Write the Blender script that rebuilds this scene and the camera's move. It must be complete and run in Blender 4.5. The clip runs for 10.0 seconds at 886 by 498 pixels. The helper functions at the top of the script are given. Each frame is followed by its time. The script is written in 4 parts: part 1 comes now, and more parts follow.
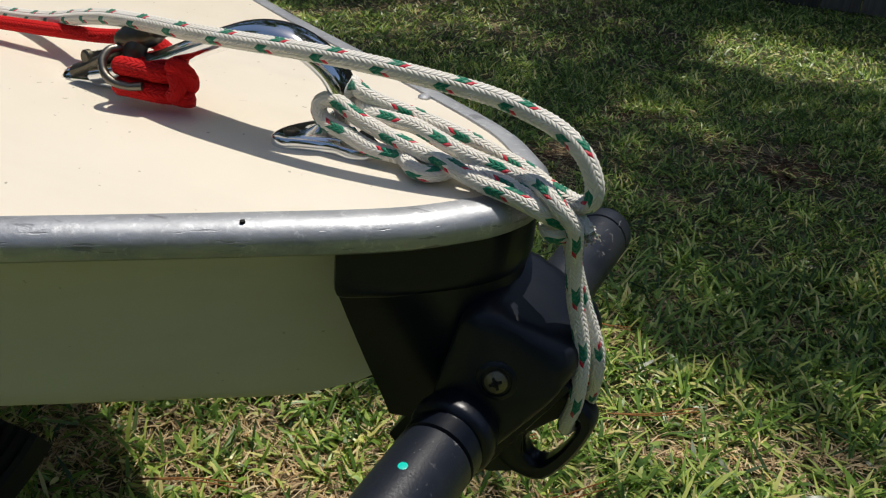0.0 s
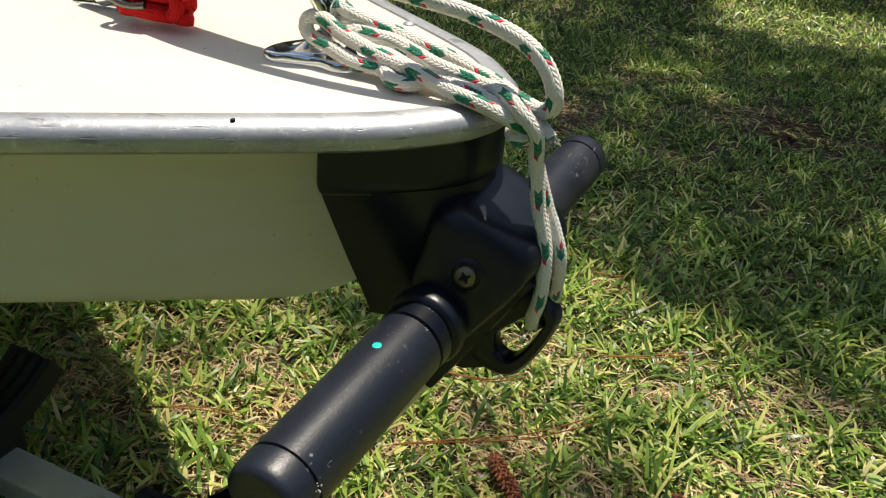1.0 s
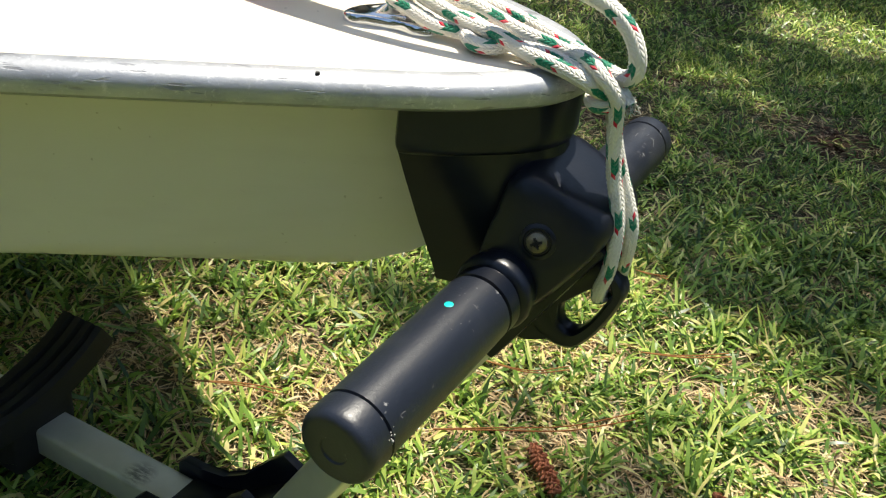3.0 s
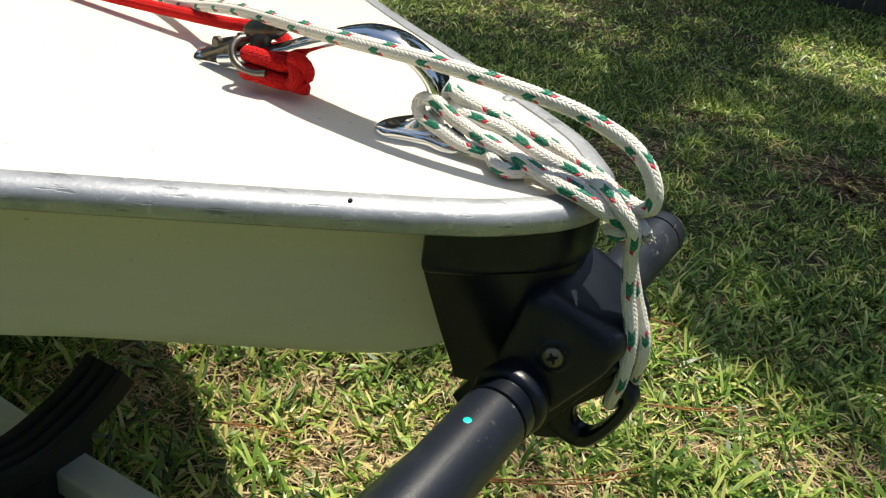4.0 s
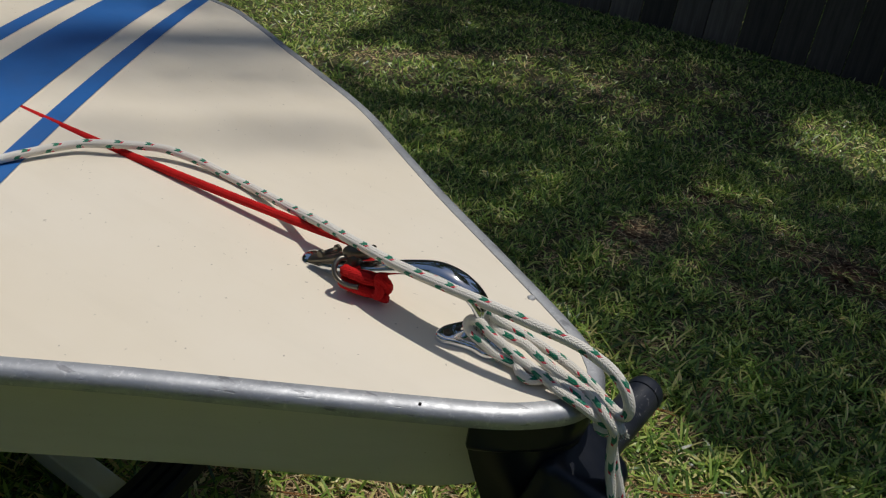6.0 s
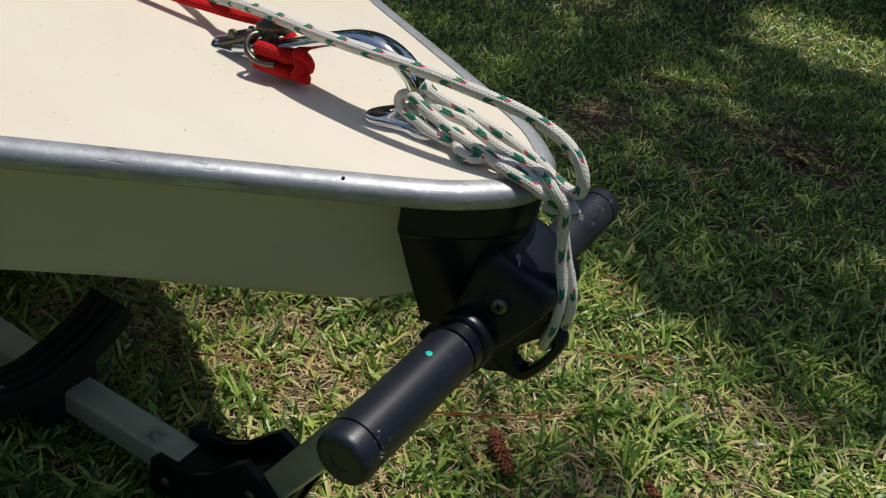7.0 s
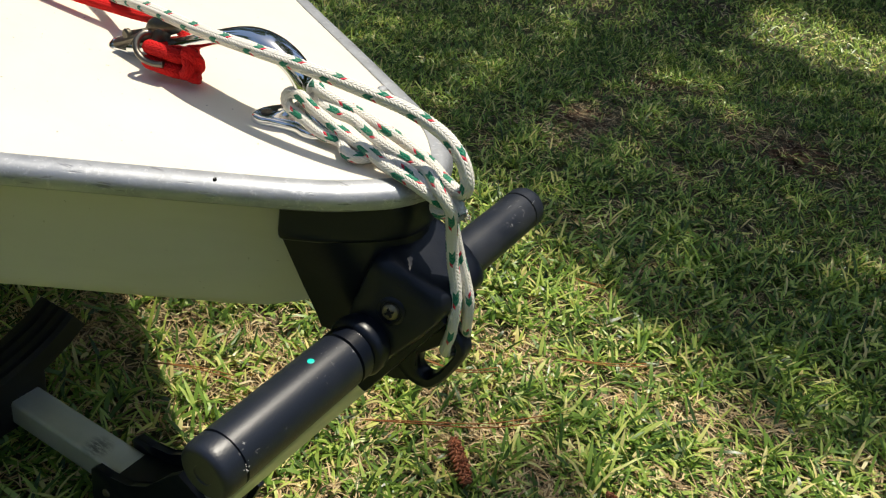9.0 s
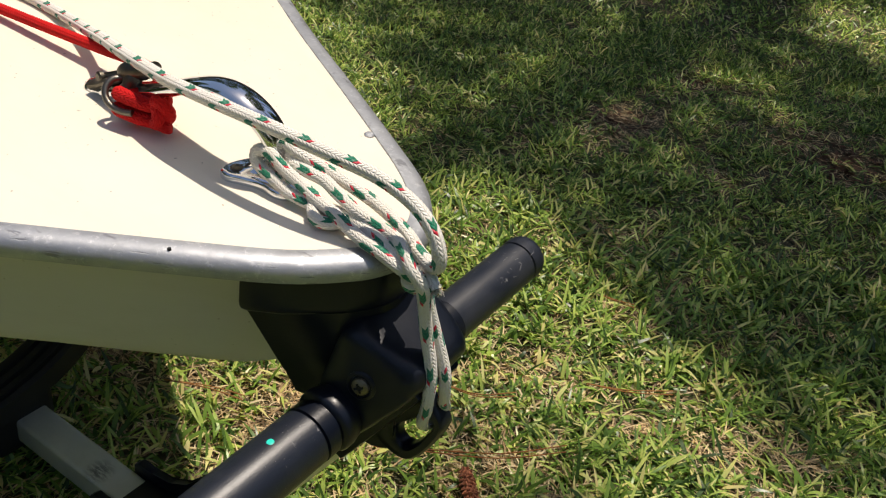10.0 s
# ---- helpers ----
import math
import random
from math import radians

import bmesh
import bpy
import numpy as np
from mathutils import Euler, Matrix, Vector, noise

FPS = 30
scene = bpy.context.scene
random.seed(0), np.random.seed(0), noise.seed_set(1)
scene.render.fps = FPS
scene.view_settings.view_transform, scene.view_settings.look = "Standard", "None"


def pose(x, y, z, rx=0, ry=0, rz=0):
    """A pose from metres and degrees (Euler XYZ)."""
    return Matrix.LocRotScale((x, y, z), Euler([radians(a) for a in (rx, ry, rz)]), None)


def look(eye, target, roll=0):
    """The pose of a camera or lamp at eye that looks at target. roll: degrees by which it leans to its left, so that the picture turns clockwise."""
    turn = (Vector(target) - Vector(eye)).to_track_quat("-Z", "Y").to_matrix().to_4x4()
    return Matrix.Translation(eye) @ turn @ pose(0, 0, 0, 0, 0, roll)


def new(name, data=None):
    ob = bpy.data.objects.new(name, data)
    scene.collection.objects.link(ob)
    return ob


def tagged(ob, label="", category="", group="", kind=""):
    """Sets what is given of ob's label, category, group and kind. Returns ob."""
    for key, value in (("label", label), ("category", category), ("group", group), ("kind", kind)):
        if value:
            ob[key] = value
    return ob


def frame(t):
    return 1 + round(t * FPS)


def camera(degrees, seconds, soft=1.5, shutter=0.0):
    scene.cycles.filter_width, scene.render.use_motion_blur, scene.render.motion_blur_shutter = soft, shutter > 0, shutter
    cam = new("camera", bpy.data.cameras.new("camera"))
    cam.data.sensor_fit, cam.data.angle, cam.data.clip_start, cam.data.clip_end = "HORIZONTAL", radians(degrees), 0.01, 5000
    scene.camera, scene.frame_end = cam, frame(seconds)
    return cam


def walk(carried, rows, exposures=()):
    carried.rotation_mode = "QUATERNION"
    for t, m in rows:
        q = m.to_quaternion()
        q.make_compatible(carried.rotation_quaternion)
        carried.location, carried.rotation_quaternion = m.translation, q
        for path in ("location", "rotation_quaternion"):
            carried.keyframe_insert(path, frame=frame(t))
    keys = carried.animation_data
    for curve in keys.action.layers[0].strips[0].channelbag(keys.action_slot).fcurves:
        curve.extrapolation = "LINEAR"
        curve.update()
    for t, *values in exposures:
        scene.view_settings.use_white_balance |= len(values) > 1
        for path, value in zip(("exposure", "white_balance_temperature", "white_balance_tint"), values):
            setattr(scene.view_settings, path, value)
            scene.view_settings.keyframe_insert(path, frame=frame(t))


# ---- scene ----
cam = camera(52.4, 10.0, soft=1.2)
PATH = [
    (0, (0.0000, 0.0000, 0.7090), (0.0000, 1.7869, -0.1893), 4.50),
    (0.5, (0.0091, -0.0270, 0.6964), (0.0042, 1.7307, -0.2578), 4.32),
    (1, (0.0205, -0.0468, 0.6995), (0.0007, 1.7077, -0.2604), 4.84),
    (1.5, (0.0148, -0.0757, 0.6948), (-0.0499, 1.6862, -0.2494), 5.73),
    (2, (0.0083, -0.0789, 0.6840), (-0.0657, 1.6784, -0.2681), 6.33),
    (3.5, (-0.0029, -0.0515, 0.6807), (-0.0998, 1.7015, -0.2772), 6.47),
    (4, (-0.0104, -0.0528, 0.7371), (-0.1217, 1.7046, -0.2111), 7.73),
    (4.5, (-0.0124, -0.0817, 0.8199), (-0.1134, 1.6665, -0.1464), 9.02),
    (5, (-0.0067, -0.1263, 0.9180), (-0.1173, 1.6287, -0.0349), 11.79),
    (5.2, (-0.0146, -0.1339, 0.9125), (-0.1675, 1.6309, -0.0160), 12.14),
    (6.3, (-0.0403, -0.1814, 0.9320), (-0.1934, 1.5911, 0.0185), 8.86),
    (6.5, (-0.0436, -0.1804, 0.8923), (-0.1504, 1.5651, -0.0781), 9.68),
    (7, (-0.0057, -0.1472, 0.8039), (-0.0363, 1.5607, -0.2364), 11.23),
    (7.5, (0.0303, -0.1460, 0.7817), (-0.0009, 1.5674, -0.2495), 9.86),
    (8, (0.0615, -0.1514, 0.7724), (-0.0103, 1.5679, -0.2468), 8.97),
    (8.5, (0.0719, -0.1457, 0.7765), (-0.0145, 1.5741, -0.2408), 8.90),
    (9, (0.0758, -0.1179, 0.8026), (-0.0082, 1.5912, -0.2327), 9.78),
    (9.5, (0.0969, -0.1023, 0.8180), (-0.0143, 1.5805, -0.2572), 11.37),
    (10, (0.1059, -0.0498, 0.8327), (-0.0812, 1.6173, -0.2562), 9.14),
]
EXPOSURES = [(0, -0.35, 6612, 9.4), (0.5, -0.1, 6725, 8.8), (1, 0.24, 7100, 8.3), (1.5, 0.6, 6950, 6.9), (2, 0.7, 6950, 6.9), (3.5, 0.75, 6950, 6.9), (4, 0.33, 6950, 6.9), (4.5, -0.35, 6612, 8.0), (5, -0.76, 6500, 10), (5.2, -0.85, 6500, 10), (6.3, -0.85, 6500, 10), (6.5, -0.8, 6500, 10), (7, -0.48, 6480, 9), (7.5, 0.06, 7000, 8.9), (8, 0.25, 7080, 7.4), (8.5, 0.35, 6950, 6.9), (9, 0.2, 7030, 7.5), (9.5, 0.15, 7030, 7.3), (10, -0.03, 7150, 13)]
walk(cam, [(t, look(eye, target, roll)) for t, eye, target, roll in PATH], EXPOSURES)

# ---- sky and sun ----
TO_SUN = Vector((0.11, 0.203, 1.0)).normalized()
world = bpy.data.worlds.new("sky")
scene.world = world
world.use_nodes = True
wn = world.node_tree.nodes
sky = wn.new("ShaderNodeTexSky")
sky.sky_type = "NISHITA"
sky.sun_disc = False
sky.sun_elevation = math.asin(TO_SUN.z)
sky.sun_rotation = math.atan2(TO_SUN.x, TO_SUN.y)
world.node_tree.links.new(sky.outputs[0], wn["Background"].inputs[0])
wn["Background"].inputs[1].default_value = 0.12
lamp = bpy.data.lights.new("sun", "SUN")
lamp.energy, lamp.angle, lamp.color = 4.5, radians(0.53), (1.0, 0.955, 0.88)
sun = new("sun", lamp)
sun.matrix_world = Matrix.Translation((0, 0, 12)) @ TO_SUN.to_track_quat("Z", "Y").to_matrix().to_4x4()

from mathutils.bvhtree import BVHTree

# ---- node helpers ----


class Nodes:
    """A material with its Principled shader, and short calls to add and link nodes."""

    def __init__(self, name):
        self.mat = bpy.data.materials.new(name)
        self.mat.use_nodes = True
        self.tree = self.mat.node_tree
        self.bsdf = self.tree.nodes["Principled BSDF"]
        self.coord = self.tree.nodes.new("ShaderNodeTexCoord")

    def put(self, socket, value):
        if isinstance(value, bpy.types.NodeSocket):
            self.tree.links.new(value, socket)
        else:
            socket.default_value = value

    def node(self, kind, **inputs):
        n = self.tree.nodes.new("ShaderNode" + kind)
        for key, value in inputs.items():
            self.put(n.inputs[key.replace("_", " ")], value)
        return n

    def math(self, op, a, b=0.0, c=0.0):
        n = self.tree.nodes.new("ShaderNodeMath")
        n.operation = op
        for socket, value in zip(n.inputs, (a, b, c)):
            self.put(socket, value)
        return n.outputs[0]

    def noise(self, scale, detail=4.0, rough=0.55, vector=None, stretch=None):
        vector = vector or self.coord.outputs["Object"]
        if stretch:
            m = self.tree.nodes.new("ShaderNodeMapping")
            self.put(m.inputs["Vector"], vector)
            m.inputs["Scale"].default_value = stretch
            vector = m.outputs[0]
        n = self.node("TexNoise", Vector=vector, Scale=scale, Detail=detail, Roughness=rough)
        return n.outputs["Fac"]

    def ramp(self, fac, *stops):
        n = self.tree.nodes.new("ShaderNodeValToRGB")
        self.put(n.inputs[0], fac)
        e = n.color_ramp.elements
        while len(e) < len(stops):
            e.new(0.5)
        for el, (at, col) in zip(e, stops):
            el.position = at
            el.color = (*col, 1) if isinstance(col, tuple) else (col, col, col, 1)
        return n.outputs[0]

    def mix(self, fac, a, b, blend="MIX"):
        n = self.tree.nodes.new("ShaderNodeMix")
        n.data_type, n.blend_type = "RGBA", blend
        for k, v in ((0, fac), (6, a), (7, b)):
            if isinstance(v, tuple):
                v = (*v, 1)
            self.put(n.inputs[k], v)
        return n.outputs[2]

    def bump(self, height, strength=0.3, distance=0.001, normal=None):
        n = self.node("Bump", Height=height, Strength=strength, Distance=distance)
        if normal:
            self.put(n.inputs["Normal"], normal)
        return n.outputs[0]

    def done(self, **inputs):
        for key, value in inputs.items():
            if isinstance(value, tuple) and len(value) == 3:
                value = (*value, 1)
            self.put(self.bsdf.inputs[key.replace("_", " ")], value)
        return self.mat


# ---- materials ----


def make_gelcoat(name, colour, yellow, dots=0.55):
    n = Nodes(name)
    big, fine = n.noise(3.5, 5), n.noise(60, 6, 0.7)
    specks = n.ramp(n.noise(270, 2, 0.4), (0.745, 0.0), (0.765, 1.0))
    streak = n.noise(9, 4, 0.6, stretch=(0.4, 2.5, 6.0))
    c = n.mix(n.ramp(big, (0.35, 0.0), (0.7, 0.75)), colour, yellow)
    c = n.mix(n.math("MULTIPLY", n.ramp(streak, (0.5, 0.0), (0.8, 1.0)), 0.18), c, tuple(v * 0.78 for v in yellow))
    c = n.mix(n.math("MULTIPLY", specks, dots), c, (0.16, 0.12, 0.08))
    return n.done(Base_Color=c, Roughness=n.ramp(fine, (0.3, 0.33), (0.7, 0.5)), Normal=n.bump(fine, 0.05, 0.0006))


def make_metal(name, colour, rough, scale=140.0, dull=0.25, relief=0.1):
    n = Nodes(name)
    fine, big = n.noise(scale, 6, 0.7), n.noise(scale * 0.12, 4)
    c = n.mix(n.ramp(big, (0.35, 0.0), (0.75, 1.0)), colour, tuple(v * (1 - dull) for v in colour))
    r = n.math("ADD", n.math("MULTIPLY", n.ramp(fine, (0.35, 0.0), (0.75, 1.0)), dull), rough)
    return n.done(Base_Color=c, Metallic=1.0, Roughness=r, Normal=n.bump(fine, relief, 0.0004))


def make_aluminium(name):
    n = Nodes(name)
    along = n.noise(26, 5, 0.65, stretch=(1, 1, 5))
    fine, blot = n.noise(420, 6, 0.75), n.noise(45, 6, 0.75)
    scratch = n.ramp(n.noise(70, 3, 0.6, stretch=(0.35, 1.0, 6.0)), (0.63, 0.0), (0.68, 1.0))
    c = n.mix(n.ramp(along, (0.3, 0.0), (0.7, 1.0)), (0.50, 0.512, 0.53), (0.35, 0.362, 0.385))
    c = n.mix(n.math("MULTIPLY", n.ramp(blot, (0.52, 0.0), (0.7, 1.0)), 0.4), c, (0.26, 0.27, 0.29))
    c = n.mix(n.math("MULTIPLY", n.ramp(n.noise(190, 5, 0.8), (0.56, 0.0), (0.64, 1.0)), 0.4), c, (0.80, 0.80, 0.80))
    c = n.mix(n.math("MULTIPLY", scratch, 0.55), c, (0.15, 0.15, 0.16))
    r = n.math("ADD", n.math("MULTIPLY", fine, 0.25), n.ramp(blot, (0.35, 0.32), (0.65, 0.5)))
    h = n.math("SUBTRACT", n.math("MULTIPLY", blot, 0.6), n.math("MULTIPLY", scratch, 0.15))
    return n.done(Base_Color=c, Metallic=0.7, Roughness=r, Normal=n.bump(h, 0.6, 0.0014))


def make_tube_metal():
    """Anodised aluminium with dull blotches and a dark rubbed scuff here and there."""
    n = Nodes("anodised_aluminium")
    fine, big = n.noise(150, 6, 0.7), n.noise(16, 4)
    away = n.tree.nodes.new("ShaderNodeVectorMath")
    away.operation = "DISTANCE"
    n.put(away.inputs[0], n.coord.outputs["Object"])
    away.inputs[1].default_value = (0.099, -0.015, 0.062)
    scuff = n.math("MULTIPLY", n.ramp(n.math("MULTIPLY", away.outputs["Value"], 40.0), (0.2, 1.0), (0.75, 0.0)), n.ramp(n.noise(140, 5, 0.8, stretch=(0.4, 1.6, 1)), (0.42, 0.0), (0.55, 0.9)))
    c = n.mix(n.ramp(big, (0.35, 0.0), (0.75, 1.0)), (0.70, 0.71, 0.66), (0.55, 0.57, 0.53))
    c = n.mix(scuff, c, (0.14, 0.14, 0.14))
    return n.done(Base_Color=c, Metallic=0.6, Roughness=n.ramp(fine, (0.3, 0.4), (0.7, 0.55)), Normal=n.bump(fine, 0.1, 0.0004))


def make_plastic(name, colour, rough=0.4, scale=260.0, relief=0.25, dusty=0.2, specks=False, gloss=0.5):
    n = Nodes(name)
    fine, big = n.noise(scale, 4, 0.6), n.noise(14, 5, 0.6)
    c = n.mix(n.math("MULTIPLY", n.ramp(big, (0.45, 0.0), (0.75, 1.0)), dusty), colour, (0.16, 0.16, 0.16))
    if specks:
        s = n.ramp(n.noise(330, 2, 0.5), (0.66, 0.0), (0.72, 1.0))
        s = n.math("MAXIMUM", s, n.ramp(n.noise(60, 4, 0.7, stretch=(0.25, 1.0, 5.0)), (0.68, 0.0), (0.73, 0.8)))
        wear = n.ramp(n.noise(22, 5, 0.7), (0.5, 0.0), (0.62, 1.0))
        c = n.mix(n.math("MULTIPLY", n.math("MULTIPLY", s, wear), 0.55), c, (0.42, 0.41, 0.4))
    r = n.math("ADD", n.math("MULTIPLY", big, 0.2), rough - 0.1)
    return n.done(Base_Color=c, Roughness=r, Specular_IOR_Level=gloss, Normal=n.bump(fine, relief, 0.0005))


STITCH = 0.0026  # length of one stitch of the braid


def make_rope(name, base, dark, tracer=None, sheen=0.2):
    """Braided line: UV u runs along it in metres, v once round it."""
    n = Nodes(name)
    uv = n.node("SeparateXYZ", Vector=n.coord.outputs["UV"])
    u, v = uv.outputs[0], uv.outputs[1]
    column = n.math("ADD", n.math("MULTIPLY", v, 12.0), 0.4)
    index = n.math("FLOOR", column)
    inside = n.math("FRACT", column)
    odd = n.math("GREATER_THAN", n.math("FRACT", n.math("MULTIPLY", index, 0.5)), 0.25)
    slant = n.math("ABSOLUTE", n.math("SUBTRACT", inside, odd))
    rows = n.math("ADD", n.math("MULTIPLY", u, 1 / STITCH), n.math("MULTIPLY", slant, 0.9))
    stitch = n.math("SINE", n.math("MULTIPLY", n.math("FRACT", rows), math.pi))
    edge = n.math("SINE", n.math("MULTIPLY", inside, math.pi))
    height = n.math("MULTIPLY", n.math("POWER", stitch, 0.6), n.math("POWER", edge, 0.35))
    fuzz = n.noise(1500, 3, 0.7)
    dirt = n.noise(38, 5, 0.65)
    c = n.mix(n.ramp(dirt, (0.35, 0.0), (0.75, 1.0)), base, dark)
    # shade in the hollows between stitches, put into the colour
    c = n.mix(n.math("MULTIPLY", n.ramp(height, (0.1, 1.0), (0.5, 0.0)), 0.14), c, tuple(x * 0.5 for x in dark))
    if tracer:
        green, red, pitch = tracer
        even = n.math("MULTIPLY", n.math("FLOOR", rows), STITCH)
        band = n.math("FLOOR", n.math("MULTIPLY", index, 1 / 3))
        within = n.math("SUBTRACT", index, n.math("MULTIPLY", band, 3.0))
        step = n.math("FRACT", n.math("ADD", n.math("MULTIPLY", even, 1 / pitch), n.math("MULTIPLY", band, 0.25)))
        pair = n.math("LESS_THAN", within, 1.5)
        is_green = n.math("MULTIPLY", n.math("LESS_THAN", step, 0.21), pair)
        is_red = n.math("MULTIPLY", n.math("GREATER_THAN", step, 0.21), n.math("LESS_THAN", step, 0.305))
        is_red = n.math("MULTIPLY", is_red, n.math("GREATER_THAN", within, 0.5))
        is_red = n.math("MULTIPLY", is_red, pair)
        worn = n.ramp(n.noise(600, 3, 0.7), (0.25, 0.7), (0.5, 1.0))
        c = n.mix(n.math("MULTIPLY", is_green, worn), c, green)
        c = n.mix(n.math("MULTIPLY", is_red, worn), c, red)
    total = n.math("ADD", height, n.math("MULTIPLY", fuzz, 0.3))
    return n.done(Base_Color=c, Roughness=0.8, Specular_IOR_Level=0.3, Sheen_Weight=sheen, Normal=n.bump(total, 0.7, 0.0009))


def make_leaf(name, stops, gloss=0.45):
    """Thin leaves: each blade its own shade, light passes through."""
    n = Nodes(name)
    pick = n.node("NewGeometry").outputs["Random Per Island"]
    c = n.ramp(pick, *stops)
    patch = n.noise(2.2, 4, 0.6)
    c = n.mix(n.ramp(n.noise(28, 3, 0.6), (0.42, 0.0), (0.66, 0.5)), c, n.mix(1.0, c, (1.35, 1.2, 0.95), "MULTIPLY"))
    c = n.mix(n.ramp(patch, (0.3, 0.0), (0.7, 0.4)), c, n.mix(1.0, c, (0.75, 0.7, 0.45), "MULTIPLY"))
    n.done(Base_Color=c, Roughness=gloss, Specular_IOR_Level=0.45)
    thin = n.node("BsdfTranslucent", Color=c)
    both = n.tree.nodes.new("ShaderNodeMixShader")
    both.inputs[0].default_value = 0.34
    n.tree.links.new(n.bsdf.outputs[0], both.inputs[1])
    n.tree.links.new(thin.outputs[0], both.inputs[2])
    n.tree.links.new(both.outputs[0], n.tree.nodes["Material Output"].inputs["Surface"])
    return n.mat


def make_soil():
    n = Nodes("soil_and_thatch")
    big, fine, straw = n.noise(2.5, 5), n.noise(70, 6, 0.7), n.noise(160, 4, 0.7, stretch=(1, 0.35, 1))
    c = n.mix(n.ramp(big, (0.35, 0.0), (0.65, 1.0)), (0.055, 0.04, 0.025), (0.065, 0.055, 0.03))
    c = n.mix(n.ramp(straw, (0.46, 0.0), (0.64, 0.6)), c, (0.32, 0.255, 0.14))
    c = n.mix(n.ramp(fine, (0.55, 0.0), (0.72, 0.8)), c, (0.06, 0.045, 0.03))
    c = n.mix(n.ramp(n.noise(1.1, 5, 0.6), (0.4, 0.0), (0.6, 0.6)), c, (0.075, 0.09, 0.03))
    return n.done(Base_Color=c, Roughness=0.95, Normal=n.bump(fine, 0.8, 0.01))


def make_wood(name, light, dark, vary=0.0):
    n = Nodes(name)
    pick = n.math("ADD", n.math("MULTIPLY", n.node("ObjectInfo").outputs["Random"], vary), 1 - vary / 2)
    grain = n.noise(6, 6, 0.7, stretch=(9, 9, 0.5))
    stain = n.noise(3, 5, 0.6)
    c = n.mix(n.ramp(grain, (0.3, 0.0), (0.7, 1.0)), dark, light)
    c = n.mix(n.ramp(stain, (0.4, 0.0), (0.8, 0.6)), c, tuple(v * 0.5 for v in dark))
    c = n.mix(1.0, c, n.node("CombineColor", Red=pick, Green=pick, Blue=pick).outputs[0], "MULTIPLY")
    return n.done(Base_Color=c, Roughness=0.85, Normal=n.bump(grain, 0.5, 0.004))


DECK = make_gelcoat("deck_gelcoat", (0.83, 0.755, 0.625), (0.79, 0.70, 0.545))
HULL = make_gelcoat("hull_gelcoat", (0.64, 0.63, 0.60), (0.60, 0.58, 0.525), 0.35)
BLUE = make_plastic("blue_stripe", (0.022, 0.13, 0.40), 0.4, 300, 0.05, 0.1)
ALUMINIUM = make_aluminium("aluminium_trim")
CHROME = make_metal("chrome", (0.78, 0.8, 0.82), 0.05, 160, 0.1, 0.05)
STEEL = make_metal("dull_steel", (0.15, 0.135, 0.105), 0.34, 260, 0.35, 0.3)
RING = make_metal("ring_steel", (0.22, 0.20, 0.165), 0.3, 260, 0.35, 0.3)
SCREW = make_metal("screw_steel", (0.33, 0.29, 0.21), 0.36, 900, 0.5, 0.4)
TUBE = make_tube_metal()
BLACK = make_plastic("black_plastic", (0.0040, 0.0060, 0.0120), 0.33, 420, 0.16, 0.07, gloss=0.36)
GRIP = make_plastic("black_grip", (0.012, 0.0155, 0.025), 0.38, 800, 0.24, 0.2, specks=True)
RUBBER = make_plastic("cradle_rubber", (0.005, 0.005, 0.006), 0.72, 300, 0.3, 0.06)
TEAL = make_plastic("teal_sticker", (0.0, 0.62, 0.5), 0.4, 300, 0.02, 0.0)
# near-black colour that stands for the shade inside small hollows
DARK = make_plastic("recess_shade", (0.006, 0.006, 0.006), 0.8, 300, 0.1, 0.0)
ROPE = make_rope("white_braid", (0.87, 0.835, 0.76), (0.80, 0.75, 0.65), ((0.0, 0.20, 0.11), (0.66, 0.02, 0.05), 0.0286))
RED_ROPE = make_rope("red_braid", (0.68, 0.006, 0.005), (0.45, 0.003, 0.004), None, 0.0)
GRASS = make_leaf("grass_blades", ((0.0, (0.03, 0.068, 0.015)), (0.25, (0.105, 0.205, 0.04)), (0.55, (0.25, 0.42, 0.082)), (0.82, (0.56, 0.70, 0.19)), (1.0, (0.86, 0.76, 0.38))), 0.34)
STRAW = make_leaf("dry_grass", ((0.0, (0.16, 0.10, 0.06)), (0.35, (0.52, 0.37, 0.21)), (1.0, (0.95, 0.80, 0.52))), 0.6)
LITTER = make_leaf("leaf_litter", ((0.0, (0.07, 0.035, 0.025)), (1.0, (0.22, 0.12, 0.08))), 0.8)
NEEDLE = make_leaf("pine_needle", ((0.0, (0.28, 0.10, 0.03)), (1.0, (0.42, 0.2, 0.07))), 0.6)
FOLIAGE = make_leaf("tree_leaves", ((0.0, (0.03, 0.07, 0.015)), (1.0, (0.08, 0.14, 0.03))), 0.4)
CONE = make_wood("cone_scales", (0.42, 0.15, 0.065), (0.17, 0.055, 0.03), 0.7)
FENCE_WOOD = make_wood("weathered_fence_wood", (0.20, 0.165, 0.135), (0.08, 0.064, 0.05), 1.0)
BARK = make_wood("bark", (0.16, 0.12, 0.09), (0.07, 0.05, 0.04))
SOIL = make_soil()

# ---- geometry helpers ----
BOAT = pose(0.058, 0.364, 0, 0, 0, 157)  # x aft along the boat's middle line, y to its side, z up
ORIGIN = {}


def thing(name, matrix, origin=(0, 0, 0), label="", category="", group="", kind=""):
    """A top-level Empty at origin in the frame of matrix; its parts are modelled in that frame."""
    ob = new(name)
    ob.empty_display_size = 0.05
    ob.matrix_world = matrix @ Matrix.Translation(origin)
    ORIGIN[ob.name] = Vector(origin)
    return tagged(ob, label, category, group, kind)


